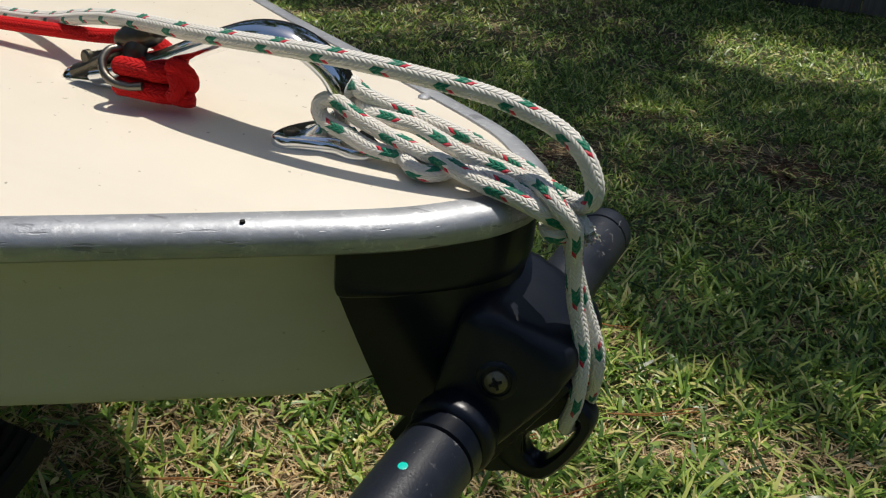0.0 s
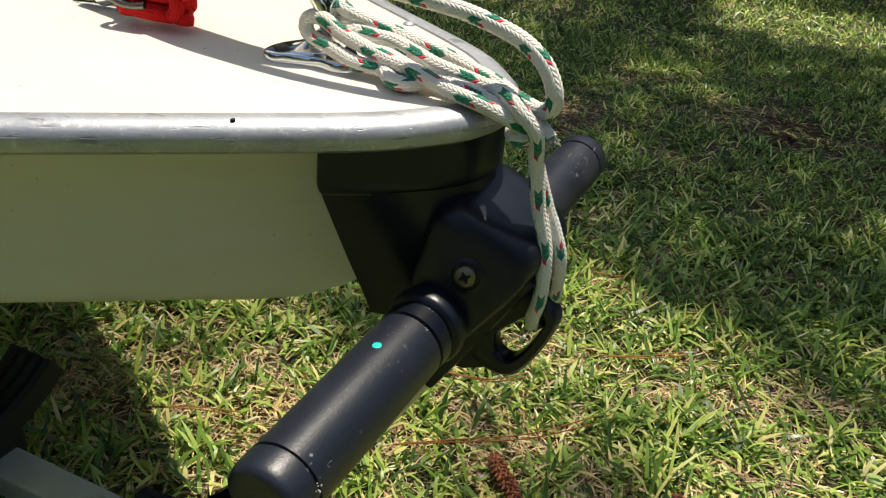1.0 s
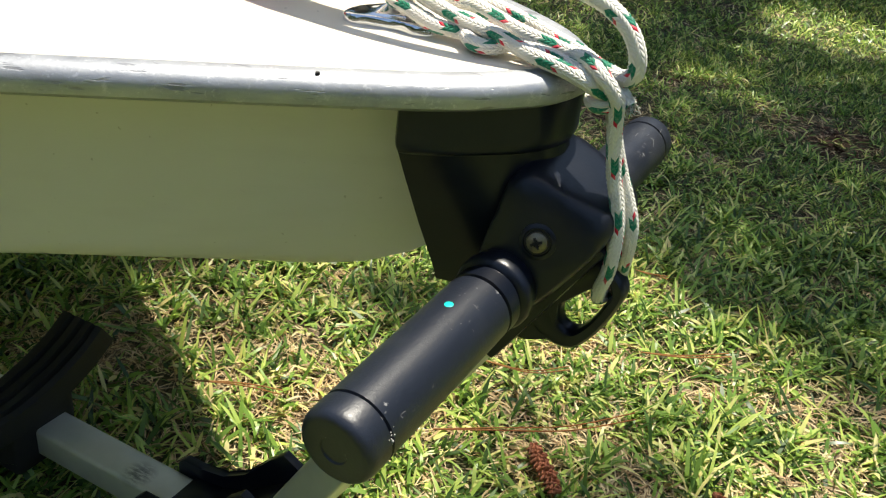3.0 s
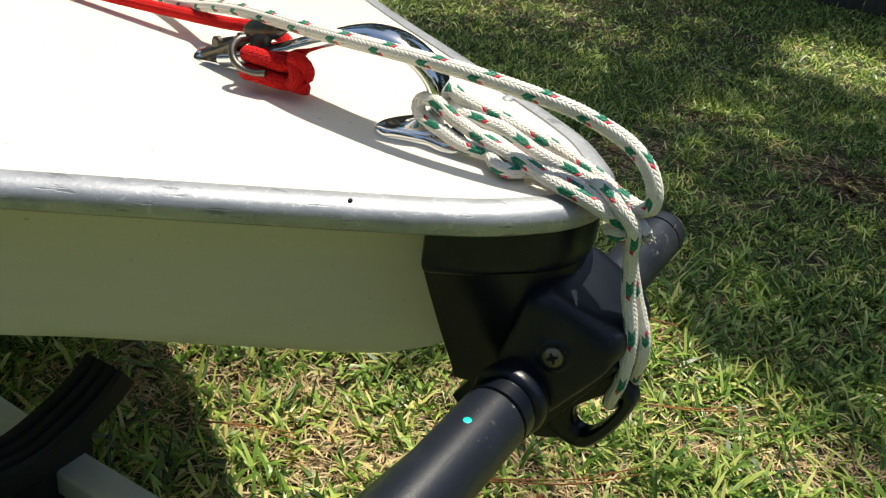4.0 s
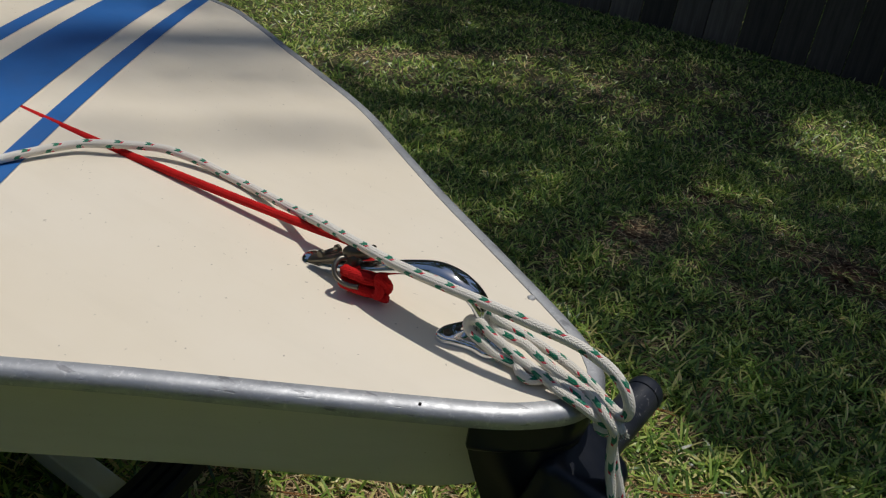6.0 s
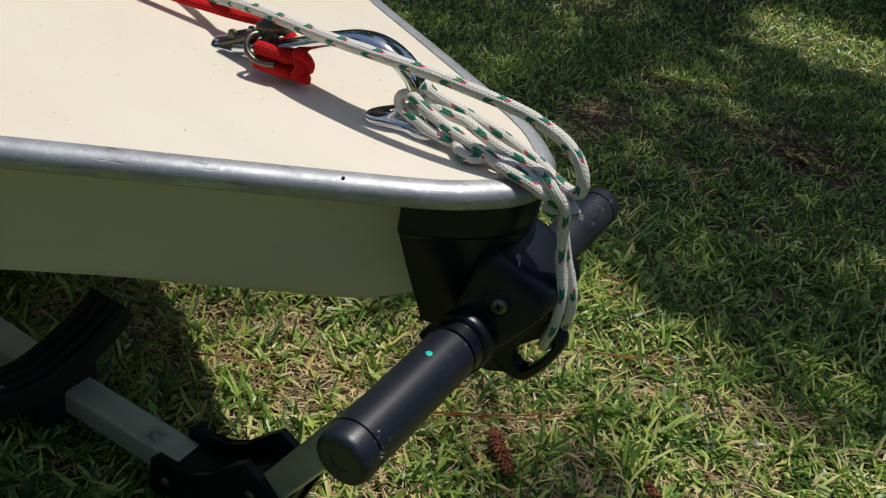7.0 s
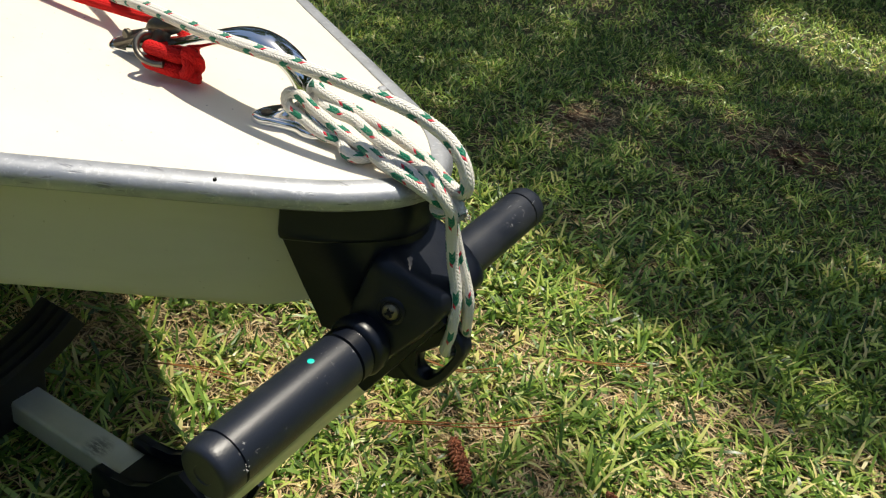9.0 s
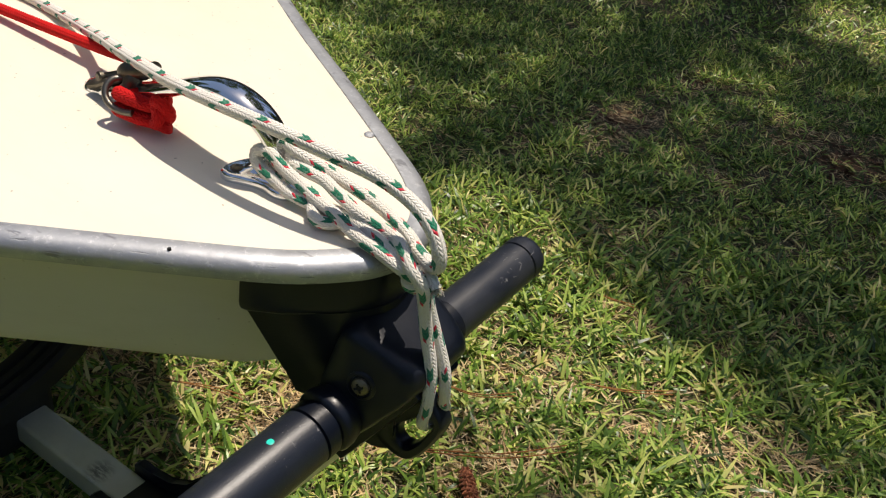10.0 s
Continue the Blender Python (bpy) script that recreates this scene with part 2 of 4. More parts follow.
def finish(bm, name, material, smooth=True):
    bmesh.ops.recalc_face_normals(bm, faces=bm.faces)
    for f in bm.faces:
        f.smooth = smooth
    me = bpy.data.meshes.new(name)
    bm.to_mesh(me)
    bm.free()
    me.materials.append(material)
    return me


def part(name, bm, material, parent, label="", smooth=True):
    """Links a bmesh, modelled in the thing's frame, as one mesh under a thing or a part."""
    origin = ORIGIN[parent.name]
    bmesh.ops.translate(bm, verts=bm.verts, vec=-origin)
    ob = new(name, finish(bm, name, material, smooth))
    if smooth:
        ob.data.set_sharp_from_angle(angle=radians(38))
    ob.parent = parent
    ORIGIN[ob.name] = origin
    return tagged(ob, label)


def smooth_path(points, per=8):
    """Catmull-Rom through the points."""
    p = [Vector(q) for q in points]
    p = [2 * p[0] - p[1], *p, 2 * p[-1] - p[-2]]
    out = []
    for a, b, c, d in zip(p, p[1:], p[2:], p[3:]):
        for k in range(per):
            t = k / per
            out.append(0.5 * (2 * b + (c - a) * t + (2 * a - 5 * b + 4 * c - d) * t * t + (3 * b - a - 3 * c + d) * t**3))
    return out + [p[-2]]


def tube(bm, path, radius, sides=14, closed=False, flat=1.0, up=None, start=0.0):
    """Sweeps a round section along the path, with UV (metres along, turn round). radius: a number or a function of 0..1."""
    uv = bm.loops.layers.uv.verify()
    n = len(path)
    tang = [(path[min(k + 1, n - 1)] - path[max(k - 1, 0)]).normalized() for k in range(n)]
    if closed:
        tang = [(path[(k + 1) % n] - path[k - 1]).normalized() for k in range(n)]
    side = (Vector(up) if up else Vector((0, 0, 1))).cross(tang[0])
    side = side.normalized() if side.length > 1e-4 else Vector((1, 0, 0))
    rings, dist, total = [], [start], start
    for k in range(n):
        if up:
            side = Vector(up).cross(tang[k]).normalized()
        else:
            side = (side - tang[k] * side.dot(tang[k])).normalized()
        top = tang[k].cross(side)
        r = radius(k / (n - 1)) if callable(radius) else radius
        rings.append([bm.verts.new(path[k] + r * (math.cos(a) * side + flat * math.sin(a) * top)) for a in (2 * math.pi * j / sides for j in range(sides))])
        if k:
            total += (path[k] - path[k - 1]).length
            dist.append(total)
    pairs = list(zip(range(n - 1), range(1, n))) + ([(n - 1, 0)] if closed else [])
    for i, j in pairs:
        for s in range(sides):
            f = bm.faces.new((rings[i][s], rings[i][(s + 1) % sides], rings[j][(s + 1) % sides], rings[j][s]))
            u2 = dist[j] if j else dist[i] + 0.003
            for loop, (x, y) in zip(f.loops, ((dist[i], s), (dist[i], s + 1), (u2, s + 1), (u2, s))):
                loop[uv].uv = (x, y / sides)
    if not closed:
        bm.faces.new(rings[0])
        bm.faces.new(rings[-1])
    return rings


def braid(bm, path, radius, sides=24, pitch=STITCH):
    """A braided line: a finely stepped tube whose stitches stand slightly proud."""
    fine, rest = [path[0]], 0.0
    for p, q in zip(path, path[1:]):
        n = (q - p).length
        at = pitch / 2 - rest
        while at < n:
            fine.append(p.lerp(q, at / n))
            at += pitch / 2
        rest = n - (at - pitch / 2)
    rings = tube(bm, fine, radius, sides)
    for k, ring in enumerate(rings):
        for j, v in enumerate(ring):
            v.co += (v.co - fine[k]) * (0.05 if (k + j // 2) % 2 else -0.035)
    return rings


def blunt(r):
    """A radius that rounds off at both ends of a line."""
    return lambda t: r * max(0.05, 1 - (2 * t - 1) ** 10) ** 0.5


def lathe(bm, base, axis, profile, sides=32):
    """Turns (distance along, radius) pairs about the axis through base."""
    axis = Vector(axis).normalized()
    side = axis.orthogonal().normalized()
    top = axis.cross(side)
    rings = []
    for d, r in profile:
        c = Vector(base) + axis * d
        rings.append([bm.verts.new(c + max(r, 1e-5) * (math.cos(a) * side + math.sin(a) * top)) for a in (2 * math.pi * j / sides for j in range(sides))])
    for p, q in zip(rings, rings[1:]):
        for s in range(sides):
            bm.faces.new((p[s], p[(s + 1) % sides], q[(s + 1) % sides], q[s]))
    bm.faces.new(rings[0])
    bm.faces.new(rings[-1])


def loft(bm, sections, close=True, caps=True):
    rings = [[bm.verts.new(p) for p in s] for s in sections]
    m = len(rings[0])
    for p, q in zip(rings, rings[1:]):
        for s in range(m if close else m - 1):
            bm.faces.new((p[s], p[(s + 1) % m], q[(s + 1) % m], q[s]))
    if caps:
        bm.faces.new(rings[0])
        bm.faces.new(rings[-1])
    return rings


def block(bm, matrix, size, bevel=0.0, segments=2):
    got = bmesh.ops.create_cube(bm, size=1, matrix=matrix @ Matrix.Diagonal((*size, 1)))
    if bevel:
        edges = list({e for v in got["verts"] for e in v.link_edges})
        bmesh.ops.bevel(bm, geom=edges, offset=bevel, segments=segments, profile=0.6, affect="EDGES")


def along(p, q, up=(0, 0, 1)):
    """A frame with x from p to q, z near up, at the middle."""
    p, q = Vector(p), Vector(q)
    x = (q - p).normalized()
    y = Vector(up).cross(x).normalized()
    z = x.cross(y)
    m = Matrix((x, y, z)).transposed().to_4x4()
    m.translation = (p + q) / 2
    return m, (q - p).length


def closed_loop(points, per=5):
    """A smooth closed line through the points."""
    n = len(points)
    wide = smooth_path([points[k % n] for k in range(-2, n + 3)], per)
    return wide[2 * per : (n + 2) * per]


def pan_screw(bm, at, normal, r=0.0046):
    """A pan-head screw with a cross slot standing on a face."""
    m = Vector(normal).normalized().to_track_quat("Z", "Y").to_matrix()
    lathe(bm, at, normal, [(-0.002, r * 0.98), (0.0, r), (r * 0.25, r * 0.93), (r * 0.42, r * 0.65), (r * 0.48, r * 0.34), (r * 0.3, r * 0.3), (r * 0.28, 0)], 20)
    for turn in (0.4, 0.4 + math.pi / 2):
        d = m @ Vector((math.cos(turn), math.sin(turn), 0))
        f, n = along(Vector(at) - d * r * 0.55, Vector(at) + d * r * 0.55, normal)
        f.translation = Vector(at) + Vector(normal).normalized() * r * 0.36
        block(bm, f, (n, r * 0.12, r * 0.2))


# ---- ground ----
def ground_height(x, y):
    return 0.012 * noise.noise((x * 0.9, y * 0.9, 3.0)) + 0.006 * noise.noise((x * 4, y * 4, 7.0))


bm = bmesh.new()
xs = [-60, -20, -8, -4] + [-2.5 + 0.1 * k for k in range(61)] + [5, 8, 20, 60]
ys = [-60, -20, -6, -2] + [-0.6 + 0.1 * k for k in range(65)] + [7, 12, 25, 60]
grid = [[bm.verts.new((x, y, ground_height(x, y) - 0.012)) for x in xs] for y in ys]
for r1, r2 in zip(grid, grid[1:]):
    for k in range(len(xs) - 1):
        bm.faces.new((r1[k], r1[k + 1], r2[k + 1], r2[k]))
tagged(new("ground", finish(bm, "ground", SOIL)), "dark soil and dry thatch under a lawn", "ground", kind="structure")


def blades(name, count, region, length, width, lean, material, label, rng, thin=None, layers=4, tuft=0, sink=0.004):
    """Many bent blades as one mesh: region (x0, x1, y0, y1); thin(x, y) gives the chance to keep one."""
    x = rng.uniform(region[0], region[1], count)
    y = rng.uniform(region[2], region[3], count)
    if thin is not None:
        keep = rng.uniform(0, 1, count) < thin(x, y)
        x, y = x[keep], y[keep]
    n = len(x)
    z = -sink + 0.012 * np.sin(x * 1.9 + 0.7) * np.cos(y * 1.6) * 0.6
    if tuft:
        # blades of one tuft spring from one crown and fan out round it
        lead = (np.arange(n) // tuft) * tuft
        away = rng.uniform(0, 2 * np.pi, n)
        reach = rng.uniform(0.0, 0.011, n)
        x, y = x[lead] + reach * np.cos(away), y[lead] + reach * np.sin(away)
        turn = away + rng.normal(0, 0.5, n)
    else:
        turn = rng.uniform(0, 2 * np.pi, n)
    turn = np.where(rng.uniform(0, 1, n) < (0.1 if tuft else 0.3), 3 * np.sin(7 * x + 2 * np.sin(9 * y)) + 2 * np.sin(8 * y) + rng.normal(0, 0.6, n), turn)
    tilt = np.radians(rng.uniform(lean[0], lean[1], n))
    size = length[0] + (length[1] - length[0]) * rng.uniform(0, 1, n) ** 1.6
    wide = rng.uniform(width[0], width[1], n)
    curl = np.radians(rng.uniform(0, 38, n))
    twist = rng.uniform(-0.7, 0.7, n)
    spots = []
    px, pz = np.zeros(n), np.zeros(n)
    shape = (0.75, 1.0, 0.85, 0.0) if layers == 4 else (0.9, 0.9, 0.0)
    for k, w in enumerate(shape):
        if k:
            a = tilt + curl * (k - 1) / (layers - 2)
            px, pz = px + np.sin(a) * size / (layers - 1), pz + np.cos(a) * size / (layers - 1)
        for side in (-1, 1) if w else (0,):
            off = side * w * wide / 2
            lift = side * w * wide / 2 * np.sin(twist)
            spots.append(np.stack([x + np.cos(turn) * px - np.sin(turn) * off, y + np.sin(turn) * px + np.cos(turn) * off, np.maximum(z + pz + lift, -0.006)], 1))
    per = len(spots)
    verts = np.stack(spots, 1).reshape(-1, 3)
    base = np.arange(n)[:, None] * per
    quads = [[2 * k, 2 * k + 1, 2 * k + 3, 2 * k + 2] for k in range(layers - 2)]
    loops = np.concatenate([(base + q) for q in quads] + [base + [per - 3, per - 2, per - 1]], 1).ravel()
    sizes = np.tile([4] * (layers - 2) + [3], n)
    me = bpy.data.meshes.new(name)
    me.vertices.add(len(verts))
    me.vertices.foreach_set("co", verts.ravel())
    me.loops.add(len(loops))
    me.loops.foreach_set("vertex_index", loops.astype(np.int32))
    me.polygons.add(len(sizes))
    me.polygons.foreach_set("loop_start", (np.cumsum(sizes) - sizes).astype(np.int32))
    me.update(calc_edges=True)
    me.materials.append(material)
    return tagged(new(name, me), label, "grass", kind="stuff")


def spot(x, y, cx, cy, r):
    return np.exp(-(((x - cx) / r) ** 2 + ((y - cy) / r) ** 2))


def sandy(x, y):
    """The thin sandy strip across the far lawn."""
    along_it = np.clip(((x + 0.76) * 0.77 + (y - 2.99) * 0.65) / 1.0, 0, 1)
    return np.exp(-(((x + 0.76 - 0.77 * along_it) / 0.06) ** 2 + ((y - 2.99 - 0.65 * along_it) / 0.06) ** 2))


def bare(x, y):
    """0 where the lawn is thick, 1 where it is thin and dry."""
    v = 0.6 * np.sin(3.1 * x + 1.3 * np.sin(2.3 * y)) + 0.6 * np.sin(4.3 * y - 1.7 * np.sin(2.9 * x) + 0.8)
    v = v + 0.9 * np.sin(13.0 * x + 2 + 2 * np.sin(7 * y)) * np.sin(15.0 * y + 1 + 2 * np.sin(8 * x))
    v = v + 1.0 * np.sin(31 * x + 3 * np.sin(17 * y)) * np.sin(27 * y + 2 * np.sin(19 * x)) + 0.9 * np.sin(67 * x + 3 * np.sin(41 * y)) * np.sin(71 * y + 2 * np.sin(37 * x))
    v = np.clip(0.40 + 0.27 * v, 0, 1)
    return np.clip(v + 0.9 * spot(x, y, 0.26, 1.91, 0.11) + 0.9 * spot(x, y, 0.75, 1.93, 0.1) + 0.25 * spot(x, y, 0.14, 0.9, 0.10) + 0.35 * spot(x, y, -0.14, 0.78, 0.09) + 0.2 * spot(x, y, -0.22, 0.85, 0.15) + 0.4 * spot(x, y, -0.42, 0.8, 0.22) + 0.15 * spot(x, y, 0.33, 0.98, 0.12) + sandy(x, y), 0, 1)


rng = np.random.default_rng(5)
green = lambda x, y: (1.0 - 0.85 * bare(x, y) ** 1.5) * (1.0 - 0.85 * dead(x, y))
dry = lambda x, y: np.clip(0.09 + 1.6 * np.clip(bare(x, y) - 0.33, 0, 1) - 0.8 * spot(x, y, 0.75, 1.93, 0.1), 0, 1)
dead = lambda x, y: np.clip(spot(x, y, 0.75, 1.93, 0.11) + 0.7 * spot(x, y, 0.85, 2.0, 0.06) + 0.8 * spot(x, y, 0.23, 1.93, 0.06) + 0.5 * spot(x, y, 0.45, 2.3, 0.08), 0, 1)
LAWN = "green lawn grass with yellow-green blade tips"
HAY = "dry straw-coloured grass lying in the lawn"
NEAR, MIDDLE = (-1.1, 1.5, 0.25, 1.45), (-1.6, 2.1, 1.45, 2.7)
blades("lawn_grass", 80000, NEAR, (0.018, 0.048), (0.0026, 0.0056), (30, 88), GRASS, LAWN, rng, green, tuft=6)
blades("lawn_grass", 24000, NEAR, (0.012, 0.034), (0.0020, 0.0042), (50, 94), GRASS, LAWN, rng, green)
blades("lawn_grass", 3600, NEAR, (0.038, 0.066), (0.0032, 0.0054), (22, 66), GRASS, LAWN, rng, green, tuft=3)
blades("lawn_grass", 150000, MIDDLE, (0.015, 0.038), (0.0022, 0.0043), (28, 86), GRASS, LAWN, rng, green, tuft=6)
blades("lawn_grass", 210000, (-3.2, 3.6, 2.7, 6.0), (0.018, 0.042), (0.0035, 0.0065), (34, 84), GRASS, "green lawn grass farther off", rng, green, 3)
outer = lambda x, y: np.where((x > -3.2) & (x < 3.6) & (y > 2.7) & (y < 6.0) | (x > -1.6) & (x < 2.1) & (y > 1.45) & (y < 2.8) | (x > -1.1) & (x < 1.5) & (y > 0.25) & (y < 1.5), 0.0, green(x, y))
blades("lawn_grass", 190000, (-6.0, 6.5, -4.0, 8.5), (0.045, 0.085), (0.013, 0.022), (45, 90), GRASS, "green lawn grass farther off", rng, outer, 3)
blades("dry_grass", 120000, NEAR, (0.012, 0.042), (0.0010, 0.0026), (66, 94), STRAW, HAY, rng, dry, 3, sink=0.003)
blades("dry_grass", 60000, MIDDLE, (0.014, 0.042), (0.0012, 0.0028), (66, 94), STRAW, HAY, rng, dry, 3, sink=0.003)
blades("dry_grass", 26000, (-2.0, 2.3, 2.7, 4.3), (0.02, 0.05), (0.0018, 0.004), (60, 92), STRAW, HAY, rng, lambda x, y: bare(x, y) ** 3, 3)
blades("leaf_litter", 9000, (0.0, 1.1, 1.7, 2.5), (0.012, 0.04), (0.003, 0.009), (75, 94), LITTER, "dark brown dead leaves in a thin patch of lawn", rng, dead, 3)

# ---- the boat ----
STATIONS = (0.020, 0.0215, 0.026, 0.034, 0.059, 0.111, 0.193, 0.273, 0.351, 0.491, 0.618, 0.723, 0.848, 0.983, 1.35, 1.9)
HALF = (0.0, 0.012, 0.0240, 0.0362, 0.062, 0.0975, 0.1505, 0.2015, 0.2545, 0.3505, 0.4175, 0.4695, 0.5335, 0.58, 0.615, 0.635)


def half_breadth(a):
    return float(np.interp(a, STATIONS, HALF))


def rim_z(a, s=0.0):
    """The deck plane: it falls slightly aft and towards the near side."""
    return 0.5528 - 0.018 * s - 0.02 * (a - 0.11)


def deck_z(a, s):
    b = max(half_breadth(a), 1e-4)
    return rim_z(a, s) + 0.05 * b * (1 - min(1.0, abs(s) / b) ** 2)


def rim_line(inset=0.0, drop=0.0, aft=1.9):
    """Points along the deck's edge from the near side aft, round the bow, to the far side aft."""
    half = [Vector((a, b, 0)) for a, b in zip(STATIONS, HALF)]
    half = smooth_path([p for p in half[1:]], 5)
    half = [p for p in half if p.x <= aft]
    line = [Vector((p.x, p.y, 0)) for p in reversed(half)] + [Vector((STATIONS[0], 0, 0))] + [Vector((p.x, -p.y - 0.003 * min(1, p.y / 0.08), 0)) for p in half]
    out = []
    for k, p in enumerate(line):
        d = (line[min(k + 1, len(line) - 1)] - line[max(k - 1, 0)]).normalized()
        inward = Vector((-d.y, d.x, 0))
        if inward.x * 1 < 0 and abs(p.y) < 0.02:
            inward = -inward
        if (inward.y > 0) == (p.y > 0) and abs(p.y) > 0.02:
            inward = -inward
        q = p + inward * inset
        out.append(Vector((q.x, q.y, rim_z(p.x, p.y) - drop)))
    return out


boat = thing("sailboat", BOAT, (0.3, 0, 0.42), "small cream fibreglass sailboat with aluminium deck edge on a dolly", "boat")

bm = bmesh.new()
fracs = [math.sin(math.pi / 2 * k / 14) for k in range(-14, 15)]
edge = [p for p in rim_line(0.004)]
rows = []
for p in edge[: len(edge) // 2 + 1]:
    b = abs(p.y)
    rows.append([Vector((p.x, b * f - (0.003 * min(1, b / 0.08) if f < -0.9 else 0), rim_z(p.x, b * f) + 0.05 * b * (1 - f * f) + 0.0005)) for f in fracs])
loft(bm, rows, close=False, caps=False)
bmesh.ops.remove_doubles(bm, verts=bm.verts, dist=1e-5)
part("deck", bm, DECK, boat, "cream gelcoat deck with small dark specks")


def hull_section(a):
    b = half_breadth(a)
    top = rim_z(a) - 0.012
    low = float(np.interp(a, (0.034, 0.06, 0.08, 0.10, 0.125, 0.15, 0.2, 0.34, 0.5, 1.0), (0.50, 0.470, 0.451, 0.437, 0.426, 0.4215, 0.418, 0.4125, 0.406, 0.388)))
    keel = low - 0.028 * min(1, max(0, a - 0.05) * 5)
    wide = max(b - 0.032 * min(1, b / 0.06), 0.004)
    foot = max(wide - 0.41 * (top - low), 0.003)
    pts = [(wide, top), (wide * 0.7 + foot * 0.3, top * 0.7 + low * 0.3), (wide * 0.3 + foot * 0.7, top * 0.3 + low * 0.7), (foot + 0.003, low + 0.012), (foot - 0.001, low + 0.003), (foot * 0.93 - 0.001, low - 0.002), (foot * 0.8, low - 0.006), (foot * 0.5, keel + 0.006), (0.0, keel)]
    return [Vector((a, s, z - 0.018 * s)) for s, z in pts] + [Vector((a, -s, z + 0.018 * s)) for s, z in reversed(pts[:-1])]


bm = bmesh.new()
loft(bm, [hull_section(a) for a in [0.034, 0.045, 0.06, 0.08, 0.1, 0.125, 0.15, 0.19, 0.23, 0.28, 0.34, 0.42, 0.5, 0.6, 0.72, 0.85, 1.0, 1.35, 1.9]], caps=True)
part("hull", bm, HULL, boat, "cream fibreglass hull side, slightly yellowed")

# rolled aluminium edge: a rounded lip over the deck and a rounded nose outside
bm = bmesh.new()
profile = [(0.0115, 0.0004), (0.011, 0.0022), (0.0075, 0.0026), (0.004, 0.0024), (0.0, 0.0012), (-0.0035, -0.0022), (-0.0042, -0.0065), (-0.003, -0.0108), (0.0005, -0.0132), (0.006, -0.0138), (0.016, -0.0132), (0.016, -0.006)]
lines = [rim_line(i, -h) for i, h in profile]
loft(bm, [list(sec) for sec in zip(*lines)], caps=True)
trim = part("gunwale_trim", bm, ALUMINIUM, boat, "worn dull aluminium edge trim with scratches")

# ---- painted stripes across the deck ----
for near_edge, aft_edge in ((0.620, 0.646), (0.684, 0.773), (0.810, 0.837)):
    bm = bmesh.new()
    strips = []
    for k in range(61):
        s = -0.66 + 1.1 * k / 60
        pair = []
        for j in range(6):
            a = near_edge + (aft_edge - near_edge) * j / 5 - 0.645 * s
            pair.append((a, s))
        strips.append(pair)
    made = {}
    for k, pair in enumerate(strips):
        for j, (a, s) in enumerate(pair):
            if abs(s) < half_breadth(a) - 0.012:
                made[k, j] = bm.verts.new((a, s, deck_z(a, s) + 0.0012))
    for k in range(60):
        for j in range(5):
            ring = [made.get(q) for q in ((k, j), (k + 1, j), (k + 1, j + 1), (k, j + 1))]
            if all(ring):
                bm.faces.new(ring)
    part("deck_stripe", bm, BLUE, boat, "bright blue stripe painted across the deck")

# rivet of the trim, and a dark disc for the shade in an empty hole
bm = bmesh.new()
lathe(bm, (0.1096, 0.0946, 0.5537), (0.05, 0.12, 1), [(-0.001, 0.0011), (0.0002, 0.0011), (0.0003, 0.0008), (0.0003, 0)], 16)
part("rivet_hole", bm, DARK, trim, "dark disc for the shade in an empty rivet hole")
bm = bmesh.new()
lathe(bm, (0.1194, -0.0885, 0.5565), (0, 0, 1), [(-0.002, 0.0036), (0.0002, 0.0036), (0.0012, 0.0026), (0.0015, 0)], 16)
part("rivet", bm, ALUMINIUM, trim)


def foot_plate(bm, spots, z):
    """A rounded flange over several round lobes, each with its own thickness."""
    pts = []
    for a, s, r, thick in spots:
        for h, k in ((0.0, 0.95), (0.0016, 1.0), (thick * 0.5, 0.93), (thick * 0.85, 0.70), (thick, 0.38)):
            pts += [bm.verts.new((a + r * k * math.cos(t), s + r * k * math.sin(t), z + h)) for t in (2 * math.pi * j / 18 for j in range(18))]
    bmesh.ops.convex_hull(bm, input=pts)


# ---- chromed bow handle ----
bm = bmesh.new()
rim_plan = ((0.1462, 0.0180), (0.1440, 0.0250), (0.1365, 0.0275), (0.1270, 0.0240), (0.1160, 0.0208), (0.1050, 0.0215), (0.0960, 0.0175), (0.0940, 0.0085), (0.1010, 0.0010), (0.1100, -0.0080), (0.1240, -0.0130), (0.1360, -0.0090), (0.1420, 0.0010), (0.1455, 0.0100))
outline = closed_loop([Vector((a, s, 0.5558)) for a, s in rim_plan], 4)
rings = [list(outline), [p + Vector((0, 0, 0.0048)) for p in outline]]
for f, h in ((0.02, 0.0058), (0.06, 0.0066), (0.12, 0.0069), (0.25, 0.0071), (0.4, 0.0078), (0.54, 0.0092), (0.68, 0.0122), (0.8, 0.0160), (0.9, 0.0190)):
    rings.append([p.lerp(Vector((0.117, 0.007, p.z)), f) + Vector((0, 0, h)) for p in outline])
loft(bm, rings)
foot_plate(bm, ((0.281, 0.001, 0.0118, 0.0065), (0.256, 0.001, 0.0105, 0.0105)), 0.5588)
arch = smooth_path([(0.262, 0.005, 0.566), (0.252, 0.006, 0.569), (0.235, 0.007, 0.575), (0.212, 0.009, 0.5838), (0.186, 0.010, 0.5958), (0.162, 0.0112, 0.6048), (0.143, 0.0112, 0.6056), (0.1285, 0.0100, 0.5995), (0.1190, 0.0078, 0.5900), (0.1150, 0.0058, 0.577), (0.1135, 0.004, 0.564)], 6)
tube(bm, arch, lambda t: 0.0062 - 0.0008 * math.sin(math.pi * t) - 0.0017 * max(0.0, (t - 0.7) / 0.3), 20, flat=1.95, up=(0, 1, 0))
